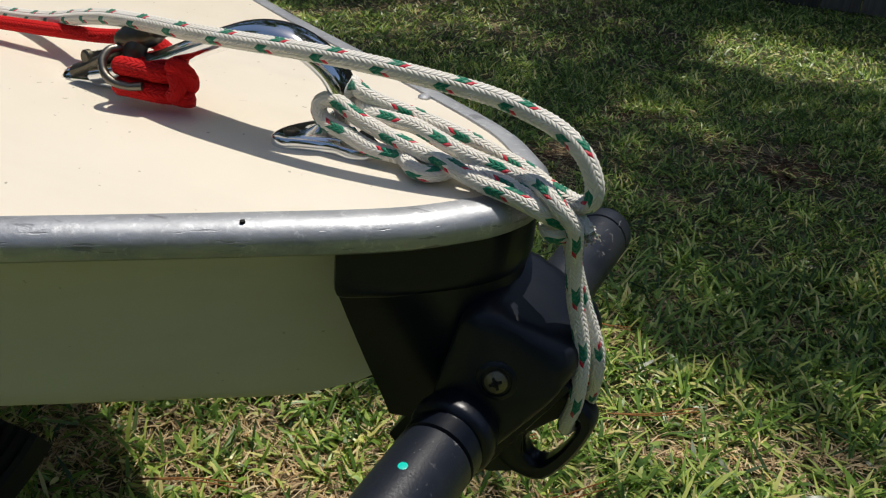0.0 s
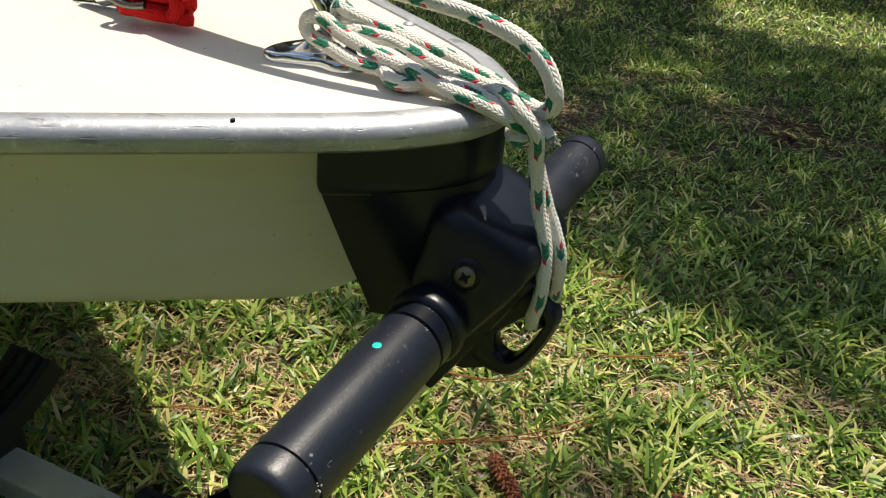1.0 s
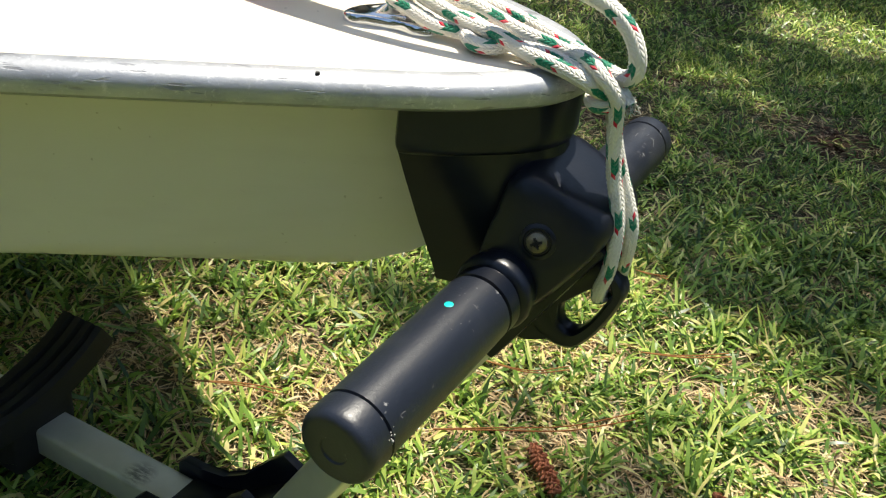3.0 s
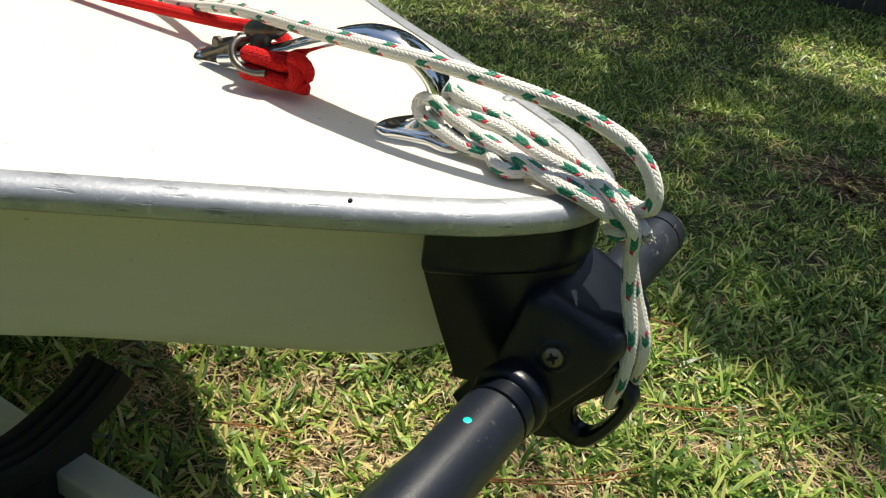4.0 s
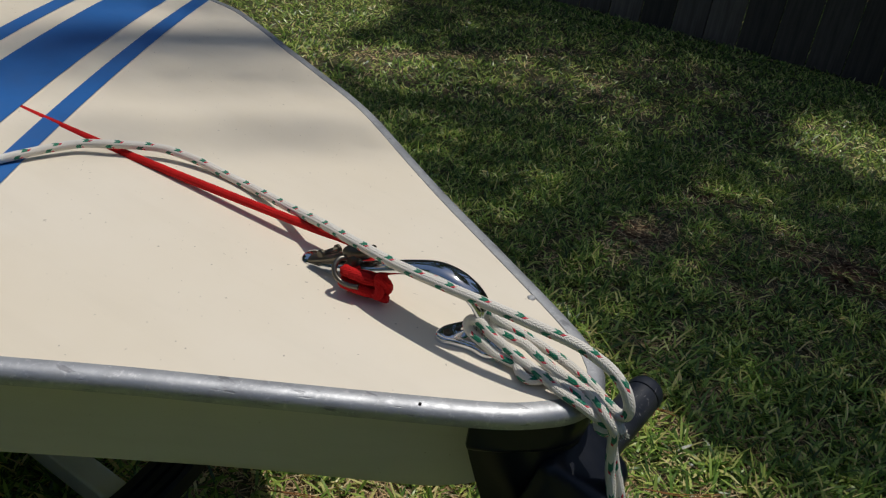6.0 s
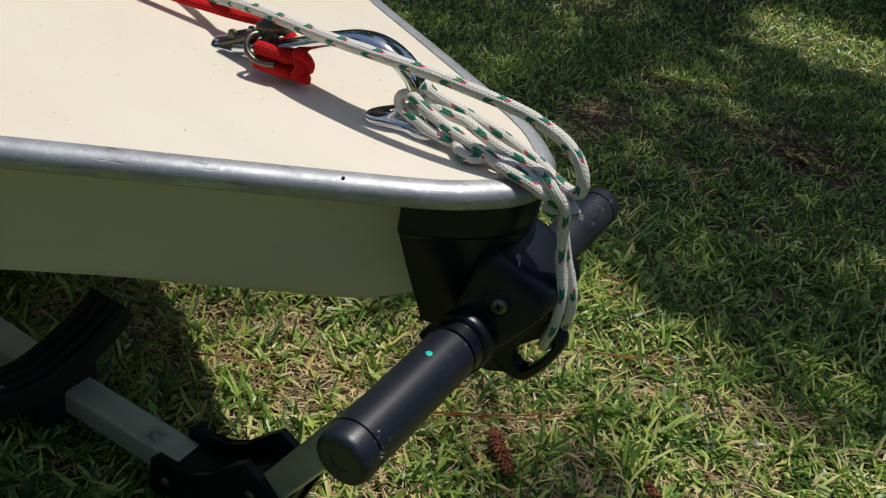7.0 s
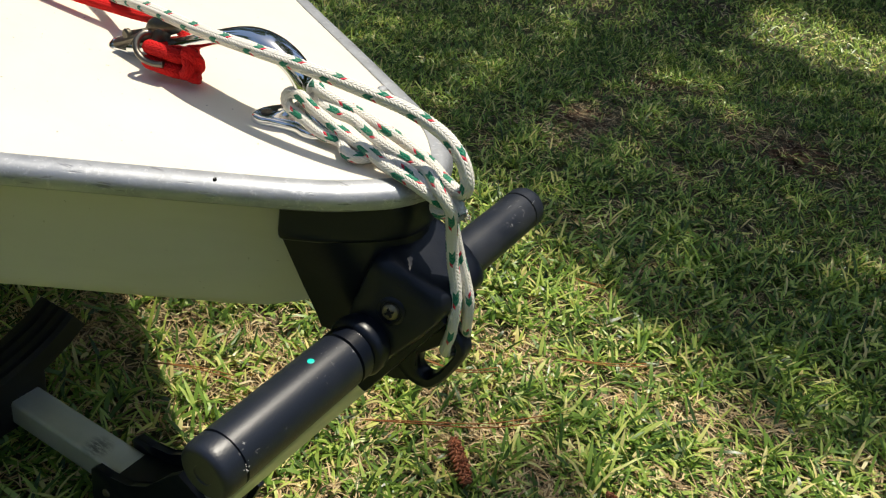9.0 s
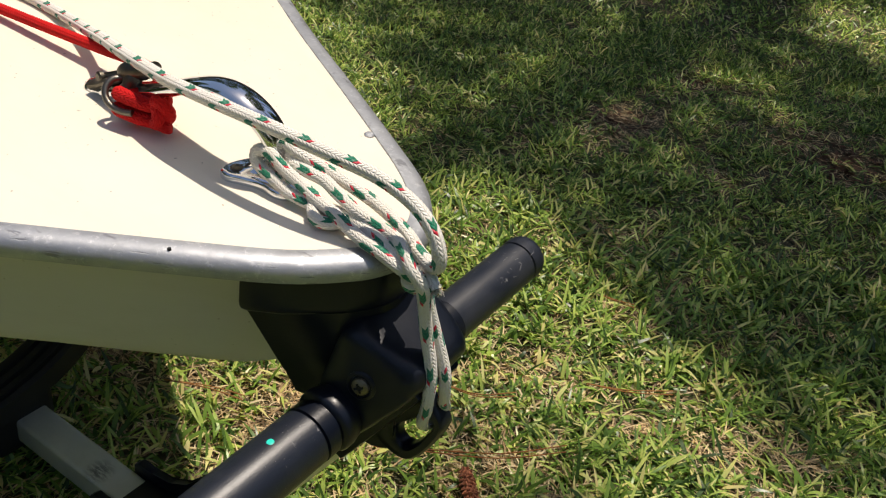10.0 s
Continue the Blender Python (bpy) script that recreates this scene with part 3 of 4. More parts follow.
handle = part("bow_handle", bm, CHROME, boat, "chromed metal bow handle screwed to the deck")
for a, s, z in ((0.1365, 0.0185, 0.5634), (0.281, 0.001, 0.5650)):
    bm = bmesh.new()
    pan_screw(bm, (a, s, z), (0, 0, 1), 0.0033)
    part("screw", bm, SCREW, handle)
    bm = bmesh.new()
    lathe(bm, (a, s, z - 0.002), (0, 0, 1), [(0.0, 0.0042), (0.0023, 0.0042), (0.0025, 0.0040), (0.0022, 0.0037), (0.0022, 0)], 20)
    part("screw_seat", bm, STEEL, handle)

# ---- dolly with bow mount ----
dolly = thing("boat_dolly", BOAT, (0.3, -0.03, 0.0), "boat launching dolly with black bow mount and aluminium tubes", "dolly")


def cup_ring(z, aft, wide, nose, blunt=0.55):
    """Outline of the bow cup at one height: two sides and a rounded nose."""
    pts = []
    for k in range(17):
        t = -1 + k / 8
        a = nose + (aft - nose) * abs(t) ** (1.0 / blunt)
        s = wide * math.copysign(abs(t) ** 0.85, t)
        pts.append(Vector((a, s, z)))
    return pts


bm = bmesh.new()
lip = [Vector((a, s, 0)) for a, s in ((0.0820, 0.0660), (0.0817, 0.0690), (0.0808, 0.0715), (0.0792, 0.0731))]
lip += [Vector((a, half_breadth(a) - 0.0015, 0)) for a in (0.076, 0.07, 0.06, 0.05, 0.042, 0.036, 0.031, 0.0275, 0.0245, 0.0225)]
lip = lip + [Vector((0.0205, 0, 0))] + [Vector((p.x, -p.y, 0)) for p in reversed(lip)]


def lip_ring(z, grow):
    c = Vector((0.06, 0, 0))
    return [Vector((c.x + (p.x - c.x) * grow, p.y * grow, z)) for p in lip]


loft(bm, [lip_ring(0.5425, 0.97), lip_ring(0.541, 1.0), lip_ring(0.5235, 1.006), lip_ring(0.5205, 1.001), lip_ring(0.5182, 0.988), lip_ring(0.5167, 0.968), lip_ring(0.5160, 0.94), lip_ring(0.5158, 0.91)])
mount = part("bow_mount", bm, BLACK, dolly, "glossy black moulded plastic bow mount")
bm = bmesh.new()
loft(bm, [cup_ring(0.516, 0.082, 0.067, 0.024), cup_ring(0.50, 0.0815, 0.059, 0.021), cup_ring(0.47, 0.079, 0.045, 0.015), cup_ring(0.44, 0.0755, 0.031, 0.012), cup_ring(0.43, 0.0735, 0.028, 0.014)])
part("cup", bm, BLACK, mount)

NEAR_END, FAR_END = Vector((0.0350, 0.172, 0.438)), Vector((0.0215, -0.168, 0.4665))
HANDLE_WAY = (NEAR_END - FAR_END).normalized()


def on_bar(s):
    """The point of the handle bar's axis at side distance s."""
    return NEAR_END + (FAR_END - NEAR_END) * ((NEAR_END.y - s) / (NEAR_END.y - FAR_END.y))


bm = bmesh.new()
hull_pts = []
for s, r in ((0.041, 0.0185), (-0.041, 0.0185)):
    m = HANDLE_WAY.to_track_quat("Z", "Y").to_matrix()
    hull_pts += [on_bar(s) + m @ Vector((r * math.cos(t), r * math.sin(t), 0)) for t in (2 * math.pi * j / 24 for j in range(24))]
for a, s, z in ((0.036, 0.034, 0.512), (0.0285, 0.0365, 0.5125), (0.0203, 0.0307, 0.5032), (0.03, 0.022, 0.513), (-0.0150, 0.0235, 0.4935), (-0.0168, 0.0315, 0.4815), (-0.0114, 0.0240, 0.4746), (0.010, 0.0225, 0.4390)):
    hull_pts += [Vector((a, s, z)), Vector((a, -s, z))]
bmesh.ops.convex_hull(bm, input=[bm.verts.new(p) for p in hull_pts])
bmesh.ops.dissolve_limit(bm, angle_limit=radians(9), verts=bm.verts, edges=bm.edges)
bmesh.ops.triangulate(bm, faces=bm.faces)
for _ in range(3):
    bmesh.ops.subdivide_edges(bm, edges=[e for e in bm.edges if e.calc_length() > 0.004], cuts=1, use_grid_fill=True)
    bmesh.ops.triangulate(bm, faces=bm.faces)
for _ in range(6):
    bmesh.ops.smooth_vert(bm, verts=bm.verts, factor=0.5, use_axis_x=True, use_axis_y=True, use_axis_z=True)
face_at, face_normal, _, _ = BVHTree.FromBMesh(bm).find_nearest(Vector((0.0158, 0.0370, 0.4772)))
part("housing", bm, BLACK, mount)
# square socket over the post
bm = bmesh.new()
m, n = along((0.0085, 0, 0.487), (0.0605, 0, 0.4010), (0.86, 0, 0.51))
m.translation -= Vector((0.0034, 0, 0.0020))
block(bm, m, (n, 0.045, 0.047), 0.003, 2)
part("post_socket", bm, BLACK, mount)
bm = bmesh.new()
lathe(bm, face_at, face_normal, [(-0.004, 0.0098), (0.0002, 0.0094), (0.0011, 0.0082), (0.0012, 0.0072), (0.0004, 0.0068), (0.0004, 0)], 24)
part("boss", bm, BLACK, mount)
bm = bmesh.new()
pan_screw(bm, face_at + face_normal * 0.0008, face_normal, 0.0056)
screw = part("screw", bm, SCREW, mount, "weathered cross-head screw")
# dark bars on the screw head paint the shade of its cross slot
bm = bmesh.new()
turned = face_normal.to_track_quat("Z", "Y").to_matrix()
for turn in (0.5, 0.5 + math.pi / 2):
    d = turned @ Vector((math.cos(turn), math.sin(turn), 0)) * 0.0030
    m, n = along(face_at - d, face_at + d, face_normal)
    m.translation = face_at + face_normal * 0.0034
    block(bm, m, (n, 0.0011, 0.0012))
part("slot", bm, DARK, screw)
bm = bmesh.new()
OUTER = ((0.034, 0.424), (0.0235, 0.407), (0.0105, 0.4015), (-0.0015, 0.402), (-0.0104, 0.4106), (-0.0190, 0.4262), (-0.0243, 0.4411), (-0.0240, 0.4482), (-0.0195, 0.4546), (-0.0110, 0.4610), (0.008, 0.455))
INNER = ((0.0080, 0.4255), (0.0068, 0.4175), (0.0030, 0.4138), (-0.0018, 0.4138), (-0.0060, 0.4180), (-0.0112, 0.4262), (-0.0170, 0.4395), (-0.0176, 0.4445), (-0.0150, 0.4475), (-0.0090, 0.4440), (0.0020, 0.4330))


def closed_line(points, per=5):
    """A smooth closed line in the upright plane along the boat."""
    return closed_loop([Vector((a, 0, z)) for a, z in points], per)


sections = []
for o, i in zip(closed_line(OUTER), closed_line(INNER)):
    ring = []
    for f, side in ((0.0, 0.0030), (0.05, 0.0050), (0.22, 0.0066), (0.78, 0.0066), (0.95, 0.0050), (1.0, 0.0030)):
        ring.append(o.lerp(i, f) + Vector((0, side + 0.001, 0)))
    sections.append(ring + [Vector((p.x, 0.002 - p.y, p.z)) for p in reversed(ring)])
loft(bm, sections + sections[:1], caps=False)
bmesh.ops.remove_doubles(bm, verts=bm.verts, dist=1e-6)
bmesh.ops.convex_hull(bm, input=[bm.verts.new((a, s, z)) for a, z in ((0.040, 0.398), (0.024, 0.446), (0.010, 0.442), (0.0088, 0.4170), (0.0125, 0.4035), (0.024, 0.3985)) for s in (-0.0055, 0.0075)])
part("tie_eye", bm, BLACK, mount, "black plastic tie-down eye")


def grip(start, end, r, name):
    sign = 1 if end > start else -1
    d = HANDLE_WAY * sign
    base = on_bar(start)
    n = abs(end - start)
    bm = bmesh.new()
    lathe(bm, base, d, [(0, r * 0.9), (0.001, r), (n - 0.0165, r), (n - 0.016, r * 0.93), (n - 0.015, r * 0.93), (n - 0.0145, r * 1.005), (n - 0.006, r), (n - 0.0034, r * 0.975), (n - 0.0014, r * 0.92), (n - 0.0003, r * 0.84), (n, r * 0.76), (n, r * 0.36), (n - 0.0007, r * 0.33), (n - 0.0007, 0)], 40)
    return part(name, bm, GRIP, dolly, "black rubbery handle grip with pale wear specks")


near_grip = grip(0.0665, 0.182, 0.0184, "handle_grip")
far_grip = grip(-0.0665, -0.171, 0.0170, "handle_grip")
for sign in (1, -1):
    bm = bmesh.new()
    lathe(bm, on_bar(0.0395 * sign), HANDLE_WAY * sign, [(0, 0.0190), (0.0065, 0.0208), (0.0120, 0.0208), (0.0140, 0.0195), (0.0150, 0.0170), (0.0170, 0.0170), (0.0175, 0.0186), (0.0260, 0.0186), (0.0267, 0.0168), (0.0285, 0.0168)], 36)
    part("collar", bm, BLACK, dolly)
bm = bmesh.new()
dot = Vector((0.0328, 0.0937, 0.4633))
out = (dot - on_bar(0.0937))
out = (out - HANDLE_WAY * out.dot(HANDLE_WAY)).normalized()
lathe(bm, on_bar(0.0937) + out * 0.0183, out, [(-0.0003, 0.0022), (0.0003, 0.0022), (0.0004, 0.0019), (0.0004, 0)], 18)
part("sticker", bm, TEAL, near_grip, "small round turquoise dot")


bm = bmesh.new()
chip_rng = random.Random(3)
side = Vector((-0.93, 0, 0.36))
for k in range(8):
    spin = chip_rng.gauss(-0.1, 0.1)
    d = (side + Vector((0.36, 0, 0.93)) * spin).normalized()
    at = on_bar(0.1655 + chip_rng.uniform(-0.002, 0.004)) + d * 0.0181
    bmesh.ops.create_icosphere(bm, subdivisions=1, radius=chip_rng.uniform(0.0004, 0.0009), matrix=Matrix.Translation(at))
part("worn_chip", bm, make_plastic("worn_plastic", (0.30, 0.30, 0.29), 0.7), near_grip, "pale frayed plastic at the worn groove")


bm = bmesh.new()
for k in range(5):
    s0 = -0.118 - chip_rng.uniform(0, 0.04)
    spin = chip_rng.uniform(0.1, 1.0)
    run, roll = chip_rng.uniform(0.002, 0.006), chip_rng.uniform(-0.25, 0.25)
    pts = []
    for f in (0.0, 0.5, 1.0):
        a = spin + roll * f
        d = Vector((-math.sin(a) * 0.9, 0, math.cos(a))).normalized()
        pts.append(on_bar(s0 - run * f) + d * 0.01705)
    tube(bm, pts, chip_rng.uniform(0.00008, 0.0002), 5)
part("scratch", bm, make_plastic("scraped_plastic", (0.22, 0.22, 0.22), 0.6), far_grip, "pale scratches in the black plastic")


def square_tube(p, q, wide, high, bevel=0.005):
    bm = bmesh.new()
    m, n = along(p, q)
    block(bm, m, (n, wide, high), bevel, 3)
    return bm


part("front_post", square_tube((0.035, -0.004, 0.425), (0.228, -0.042, 0.10), 0.040, 0.032), TUBE, dolly, "pale anodised aluminium tube")
part("tongue_tube", square_tube((0.345, -0.050, 0.043), (0.56, -0.052, 0.041), 0.038, 0.032, 0.005), TUBE, dolly, "grey aluminium box tube with dark scuff")
part("tongue_tube", square_tube((0.56, -0.052, 0.044), (1.5, -0.10, 0.03), 0.038, 0.032, 0.005), TUBE, dolly, "grey aluminium box tube")


def plate(bm, outline, s0, s1, bevel=0.002):
    """A plate of the given outline in the upright plane along the boat, from side s0 to s1."""
    rings = loft(bm, [[Vector((a, s, z)) for a, z in outline] for s in (s0, s1)])
    edges = list({e for r in rings for v in r for e in v.link_edges})
    bmesh.ops.bevel(bm, geom=edges, offset=bevel, segments=2, profile=0.6, affect="EDGES")


CHEEK = [(0.374, 0.018), (0.374, 0.066), (0.366, 0.074), (0.345, 0.073), (0.318, 0.076), (0.292, 0.092), (0.266, 0.124), (0.250, 0.139), (0.196, 0.110), (0.215, 0.060), (0.25, 0.016)]
bm = bmesh.new()
plate(bm, CHEEK, -0.0135, -0.0225)
plate(bm, CHEEK, -0.0705, -0.0795)
plate(bm, [(0.355, 0.016), (0.352, 0.060), (0.32, 0.062), (0.285, 0.078), (0.245, 0.112), (0.208, 0.096), (0.22, 0.058), (0.25, 0.02)], -0.0225, -0.0705)
elbow = part("elbow_bracket", bm, BLACK, dolly, "black plastic elbow bracket joining the tubes")
for a, z in ((0.352, 0.045), (0.310, 0.042), (0.240, 0.102), (0.259, 0.070)):
    bm = bmesh.new()
    pan_screw(bm, (a, -0.0135, z), (0, 1, 0), 0.0052)
    part("screw", bm, SCREW, elbow)

# black ribbed bow cradle on the tongue tube
bm = bmesh.new()
arm = smooth_path([(0.55, 0.15, 0.155), (0.55, 0.10, 0.118), (0.55, 0.045, 0.09), (0.55, -0.01, 0.08), (0.55, -0.06, 0.090), (0.55, -0.10, 0.106), (0.55, -0.128, 0.124)], 8)
sec = [(-0.045, -0.02), (-0.045, 0.012), (-0.036, 0.016), (-0.033, 0.008), (-0.028, 0.008), (-0.025, 0.016), (-0.012, 0.016), (-0.009, 0.008), (-0.004, 0.008), (-0.001, 0.016), (0.012, 0.016), (0.015, 0.008), (0.02, 0.008), (0.023, 0.016), (0.036, 0.016), (0.045, 0.012), (0.045, -0.02)]
rows = []
for k, p in enumerate(arm):
    d = (arm[min(k + 1, len(arm) - 1)] - arm[max(k - 1, 0)]).normalized()
    up = Vector((1, 0, 0)).cross(d)
    up = up if up.z > 0 else -up
    rows.append([p + Vector((x * 0.62, 0, 0)) + up * h * 0.8 for x, h in sec])
loft(bm, rows)
block(bm, pose(0.55, -0.045, 0.05), (0.05, 0.075, 0.075), 0.008, 3)
cradle = part("bow_cradle", bm, RUBBER, dolly, "black ribbed rubber cradle under the hull")
bm = bmesh.new()
lathe(bm, (0.541, 0.031, 0.0975), (0, -0.35, 0.94), [(-0.001, 0.0035), (0.0012, 0.0035), (0.0014, 0.003), (0.0014, 0)], 18)
part("sticker", bm, TEAL, cradle, "small round turquoise dot")

# ---- ropes ----
R = 0.0041
white = thing("white_rope", BOAT, (0.1, 0.02, 0.56), "white braided rope with green and red flecks, tied at the bow", "rope")
main = smooth_path([(0.66, 0.36, 0.551), (0.62, 0.24, 0.558), (0.595, 0.12, 0.563), (0.580, 0.06, 0.569), (0.566, 0.016, 0.572), (0.548, -0.002, 0.574), (0.513, -0.032, 0.575), (0.4905, -0.0435, 0.573), (0.464, -0.050, 0.570), (0.437, -0.052, 0.567), (0.404, -0.050, 0.567), (0.367, -0.041, 0.571), (0.329, -0.027, 0.578), (0.290, -0.010, 0.588), (0.255, 0.006, 0.596), (0.222, 0.016, 0.600), (0.190, 0.0225, 0.602), (0.16, 0.025, 0.6035), (0.125, 0.0262, 0.605), (0.093, 0.0245, 0.6045), (0.0637, 0.0205, 0.602), (0.040, 0.0145, 0.598), (0.0226, 0.0125, 0.5935), (0.0085, 0.0135, 0.589), (-0.003, 0.0155, 0.5815), (-0.0090, 0.0165, 0.5715), (-0.0090, 0.0155, 0.5625), (-0.0030, 0.0125, 0.5585), (0.005, 0.0095, 0.5590), (0.013, 0.006, 0.5600)], 6)
bm = bmesh.new()
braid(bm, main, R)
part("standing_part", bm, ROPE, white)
strands = {
    "front_coil": [(-0.001, 0.018, 0.551), (0.008, 0.0205, 0.557), (0.022, 0.0185, 0.5605), (0.038, 0.0155, 0.5625), (0.052, 0.0140, 0.5635), (0.066, 0.0150, 0.5630), (0.080, 0.0180, 0.5635), (0.0943, 0.0190, 0.5643), (0.107, 0.0188, 0.5685), (0.1185, 0.0180, 0.5715), (0.1228, 0.0174, 0.5762), (0.1212, 0.0165, 0.5810), (0.1145, 0.0150, 0.5812), (0.104, 0.0152, 0.5760), (0.090, 0.0156, 0.5716), (0.076, 0.0178, 0.5688), (0.0596, 0.0212, 0.5676), (0.047, 0.0235, 0.5648), (0.0355, 0.0250, 0.5625), (0.022, 0.0245, 0.5598), (0.010, 0.0235, 0.5560), (0.002, 0.0200, 0.5520), (-0.002, 0.0130, 0.5500)],
    "back_coil": [(0.004, 0.008, 0.553), (0.013, 0.0045, 0.5595), (0.024, 0.0005, 0.5630), (0.0374, -0.0026, 0.5655), (0.050, -0.0030, 0.5690), (0.064, -0.0015, 0.5730), (0.0760, 0.0000, 0.5760), (0.0880, 0.0020, 0.5790), (0.099, 0.0045, 0.5820), (0.108, 0.0050, 0.5850), (0.1145, 0.0005, 0.5865), (0.1150, -0.0020, 0.5815), (0.110, 0.0020, 0.5785), (0.102, 0.0072, 0.5768), (0.090, 0.0080, 0.5758), (0.0777, 0.0078, 0.5752), (0.064, 0.0108, 0.5725), (0.050, 0.0122, 0.5690), (0.036, 0.0115, 0.5662), (0.022, 0.0120, 0.5640), (0.0105, 0.0202, 0.5648), (0.0015, 0.0250, 0.5603), (-0.0052, 0.0236, 0.5520), (-0.0058, 0.0197, 0.5415), (-0.0062, 0.0170, 0.5300), (-0.0085, 0.0145, 0.5130), (-0.0130, 0.0143, 0.4980), (-0.0160, 0.0152, 0.4850), (-0.0165, 0.0157, 0.4720), (-0.0155, 0.0138, 0.4590), (-0.0125, 0.0110, 0.4475), (-0.0110, 0.0045, 0.4385), (-0.0130, -0.0060, 0.4370), (-0.0175, -0.0050, 0.4500), (-0.0198, 0.0020, 0.4630), (-0.0212, 0.0060, 0.4750), (-0.0202, 0.0070, 0.4870), (-0.0150, 0.0068, 0.5000), (-0.0092, 0.0072, 0.5130), (-0.0045, 0.0095, 0.5280), (-0.0015, 0.0115, 0.5410), (0.0020, 0.0140, 0.5490)],
    "half_hitch": [(0.079, 0.0150, 0.5640), (0.0740, 0.0215, 0.5632), (0.0685, 0.0260, 0.5622), (0.0625, 0.0262, 0.5618), (0.0570, 0.0220, 0.5622), (0.0530, 0.0160, 0.5635)],
    "lower_turn": [(0.0085, 0.0070, 0.5480), (0.0092, 0.0140, 0.5465), (0.0060, 0.0190, 0.5455), (0.0010, 0.0205, 0.5458), (-0.0030, 0.0170, 0.5475), (-0.0035, 0.0090, 0.5500)],
    "rope_end": [(0.004, 0.0120, 0.5550), (-0.0035, 0.0130, 0.5525), (-0.0075, 0.0150, 0.5500), (-0.0105, 0.0160, 0.5475)],
}
for name, pts in strands.items():
    bm = bmesh.new()
    braid(bm, smooth_path(pts, 6), {"rope_end": 0.0034}.get(name, 0.0037))
    part(name, bm, ROPE, white)
# frayed fibres at the cut end
bm = bmesh.new()
fray = random.Random(8)
for k in range(60):
    d = Vector((-0.75 + fray.gauss(0, 0.35), 0.15 + fray.gauss(0, 0.4), -0.45 + fray.gauss(0, 0.4))).normalized()
    p = Vector((-0.0098, 0.0157, 0.5480)) + Vector((fray.gauss(0, 0.0014), fray.gauss(0, 0.0014), fray.gauss(0, 0.0014)))
    tube(bm, [p, p + d * 0.0012, p + d * fray.uniform(0.0018, 0.0036) + Vector((0, 0, fray.gauss(0, 0.0006)))], 0.0003, 5)
part("frayed_fibre", bm, ROPE, white)

red = thing("red_rope", BOAT, (0.21, 0.0, 0.56), "red braided rope knotted to a steel shackle", "rope")
bm = bmesh.new()
braid(bm, smooth_path([(1.4, -0.016, 0.545), (1.0, -0.016, 0.556), (0.73, -0.016, 0.5605), (0.55, -0.016, 0.5645), (0.4, -0.016, 0.5708), (0.297, -0.016, 0.5765), (0.265, -0.014, 0.5805), (0.237, -0.006, 0.584), (0.220, 0.000, 0.5795), (0.209, 0.008, 0.576), (0.205, 0.015, 0.574)], 6), 0.0039)
part("line", bm, RED_ROPE, red)
bm = bmesh.new()
e1, e2 = Vector((-0.92, -0.39, 0)), Vector((0.39, -0.92, 0))
for base, long, wide, turn in ((Vector((0.2185, 0.0190, 0.5787)), 0.0150, 0.0052, 0.3), (Vector((0.2175, 0.0195, 0.5688)), 0.0160, 0.0058, 2.6)):
    ring = []
    for k in range(13):
        t = 2 * math.pi * k / 12 + turn
        ring.append(base + e1 * long * math.cos(t) + e2 * wide * math.sin(t) + Vector((0, 0, 0.0012 * math.sin(2 * t))))
    braid(bm, smooth_path(ring, 3), 0.0047)
mid = Vector((0.2180, 0.0190, 0.5745))
for points, r in (
    ([(0.010, 0.006, 0.0085), (0.0165, 0.0085, 0.0075), (0.0205, 0.007, 0.002), (0.0190, 0.005, -0.0045)], 0.0045),
    ([(0.011, 0.009, -0.007), (0.0155, 0.0110, -0.0035), (0.0150, 0.0095, 0.003), (0.0110, 0.0060, 0.006)], 0.0042),
    ([(0.008, 0.003, -0.0065), (0.0150, 0.006, -0.0075), (0.0205, 0.0085, -0.0070), (0.0245, 0.0080, -0.0060)], 0.0044),
):
    braid(bm, smooth_path([mid + e1 * p - e2 * q + Vector((0, 0, h)) for p, q, h in points], 5), blunt(r))
part("knot", bm, RED_ROPE, red)

# ---- shackle ----
shackle = thing("shackle", BOAT, (0.235, 0.01, 0.565), "weathered steel swivel shackle hooked over the bow handle", "shackle")
bm = bmesh.new()
lathe(bm, (0.233, 0.019, 0.575), (-0.15, -0.35, 0.9), [(-0.003, 0.004), (-0.002, 0.006), (0.005, 0.0062), (0.007, 0.0052), (0.010, 0.0058), (0.014, 0.0056), (0.017, 0.004), (0.018, 0)], 24)
bmesh.ops.create_uvsphere(bm, u_segments=20, v_segments=12, radius=1, matrix=along((0.243, 0.017, 0.588), (0.219, 0.006, 0.5945))[0] @ Matrix.Diagonal((0.0135, 0.0072, 0.0068, 1)))
part("body", bm, STEEL, shackle)
bm = bmesh.new()
tube(bm, smooth_path([(0.2375, 0.0175, 0.5855), (0.2405, 0.0230, 0.5850), (0.2405, 0.0285, 0.5810), (0.2370, 0.0315, 0.5760), (0.231, 0.0320, 0.5725), (0.223, 0.0308, 0.5715), (0.2155, 0.0290, 0.5725)], 6), 0.0022, 12)
part("bow", bm, RING, shackle)
bm = bmesh.new()
strap = smooth_path([(0.276, 0.0085, 0.5655), (0.266, 0.0100, 0.5700), (0.254, 0.0115, 0.5765), (0.242, 0.0115, 0.5840), (0.230, 0.0090, 0.5905), (0.221, 0.0065, 0.5950)], 5)
tube(bm, strap, lambda t: 0.0040 - 0.0010 * math.sin(math.pi * t), 14, flat=1.9, up=(0, 1, 0))
part("strap", bm, STEEL, shackle)
bm = bmesh.new()
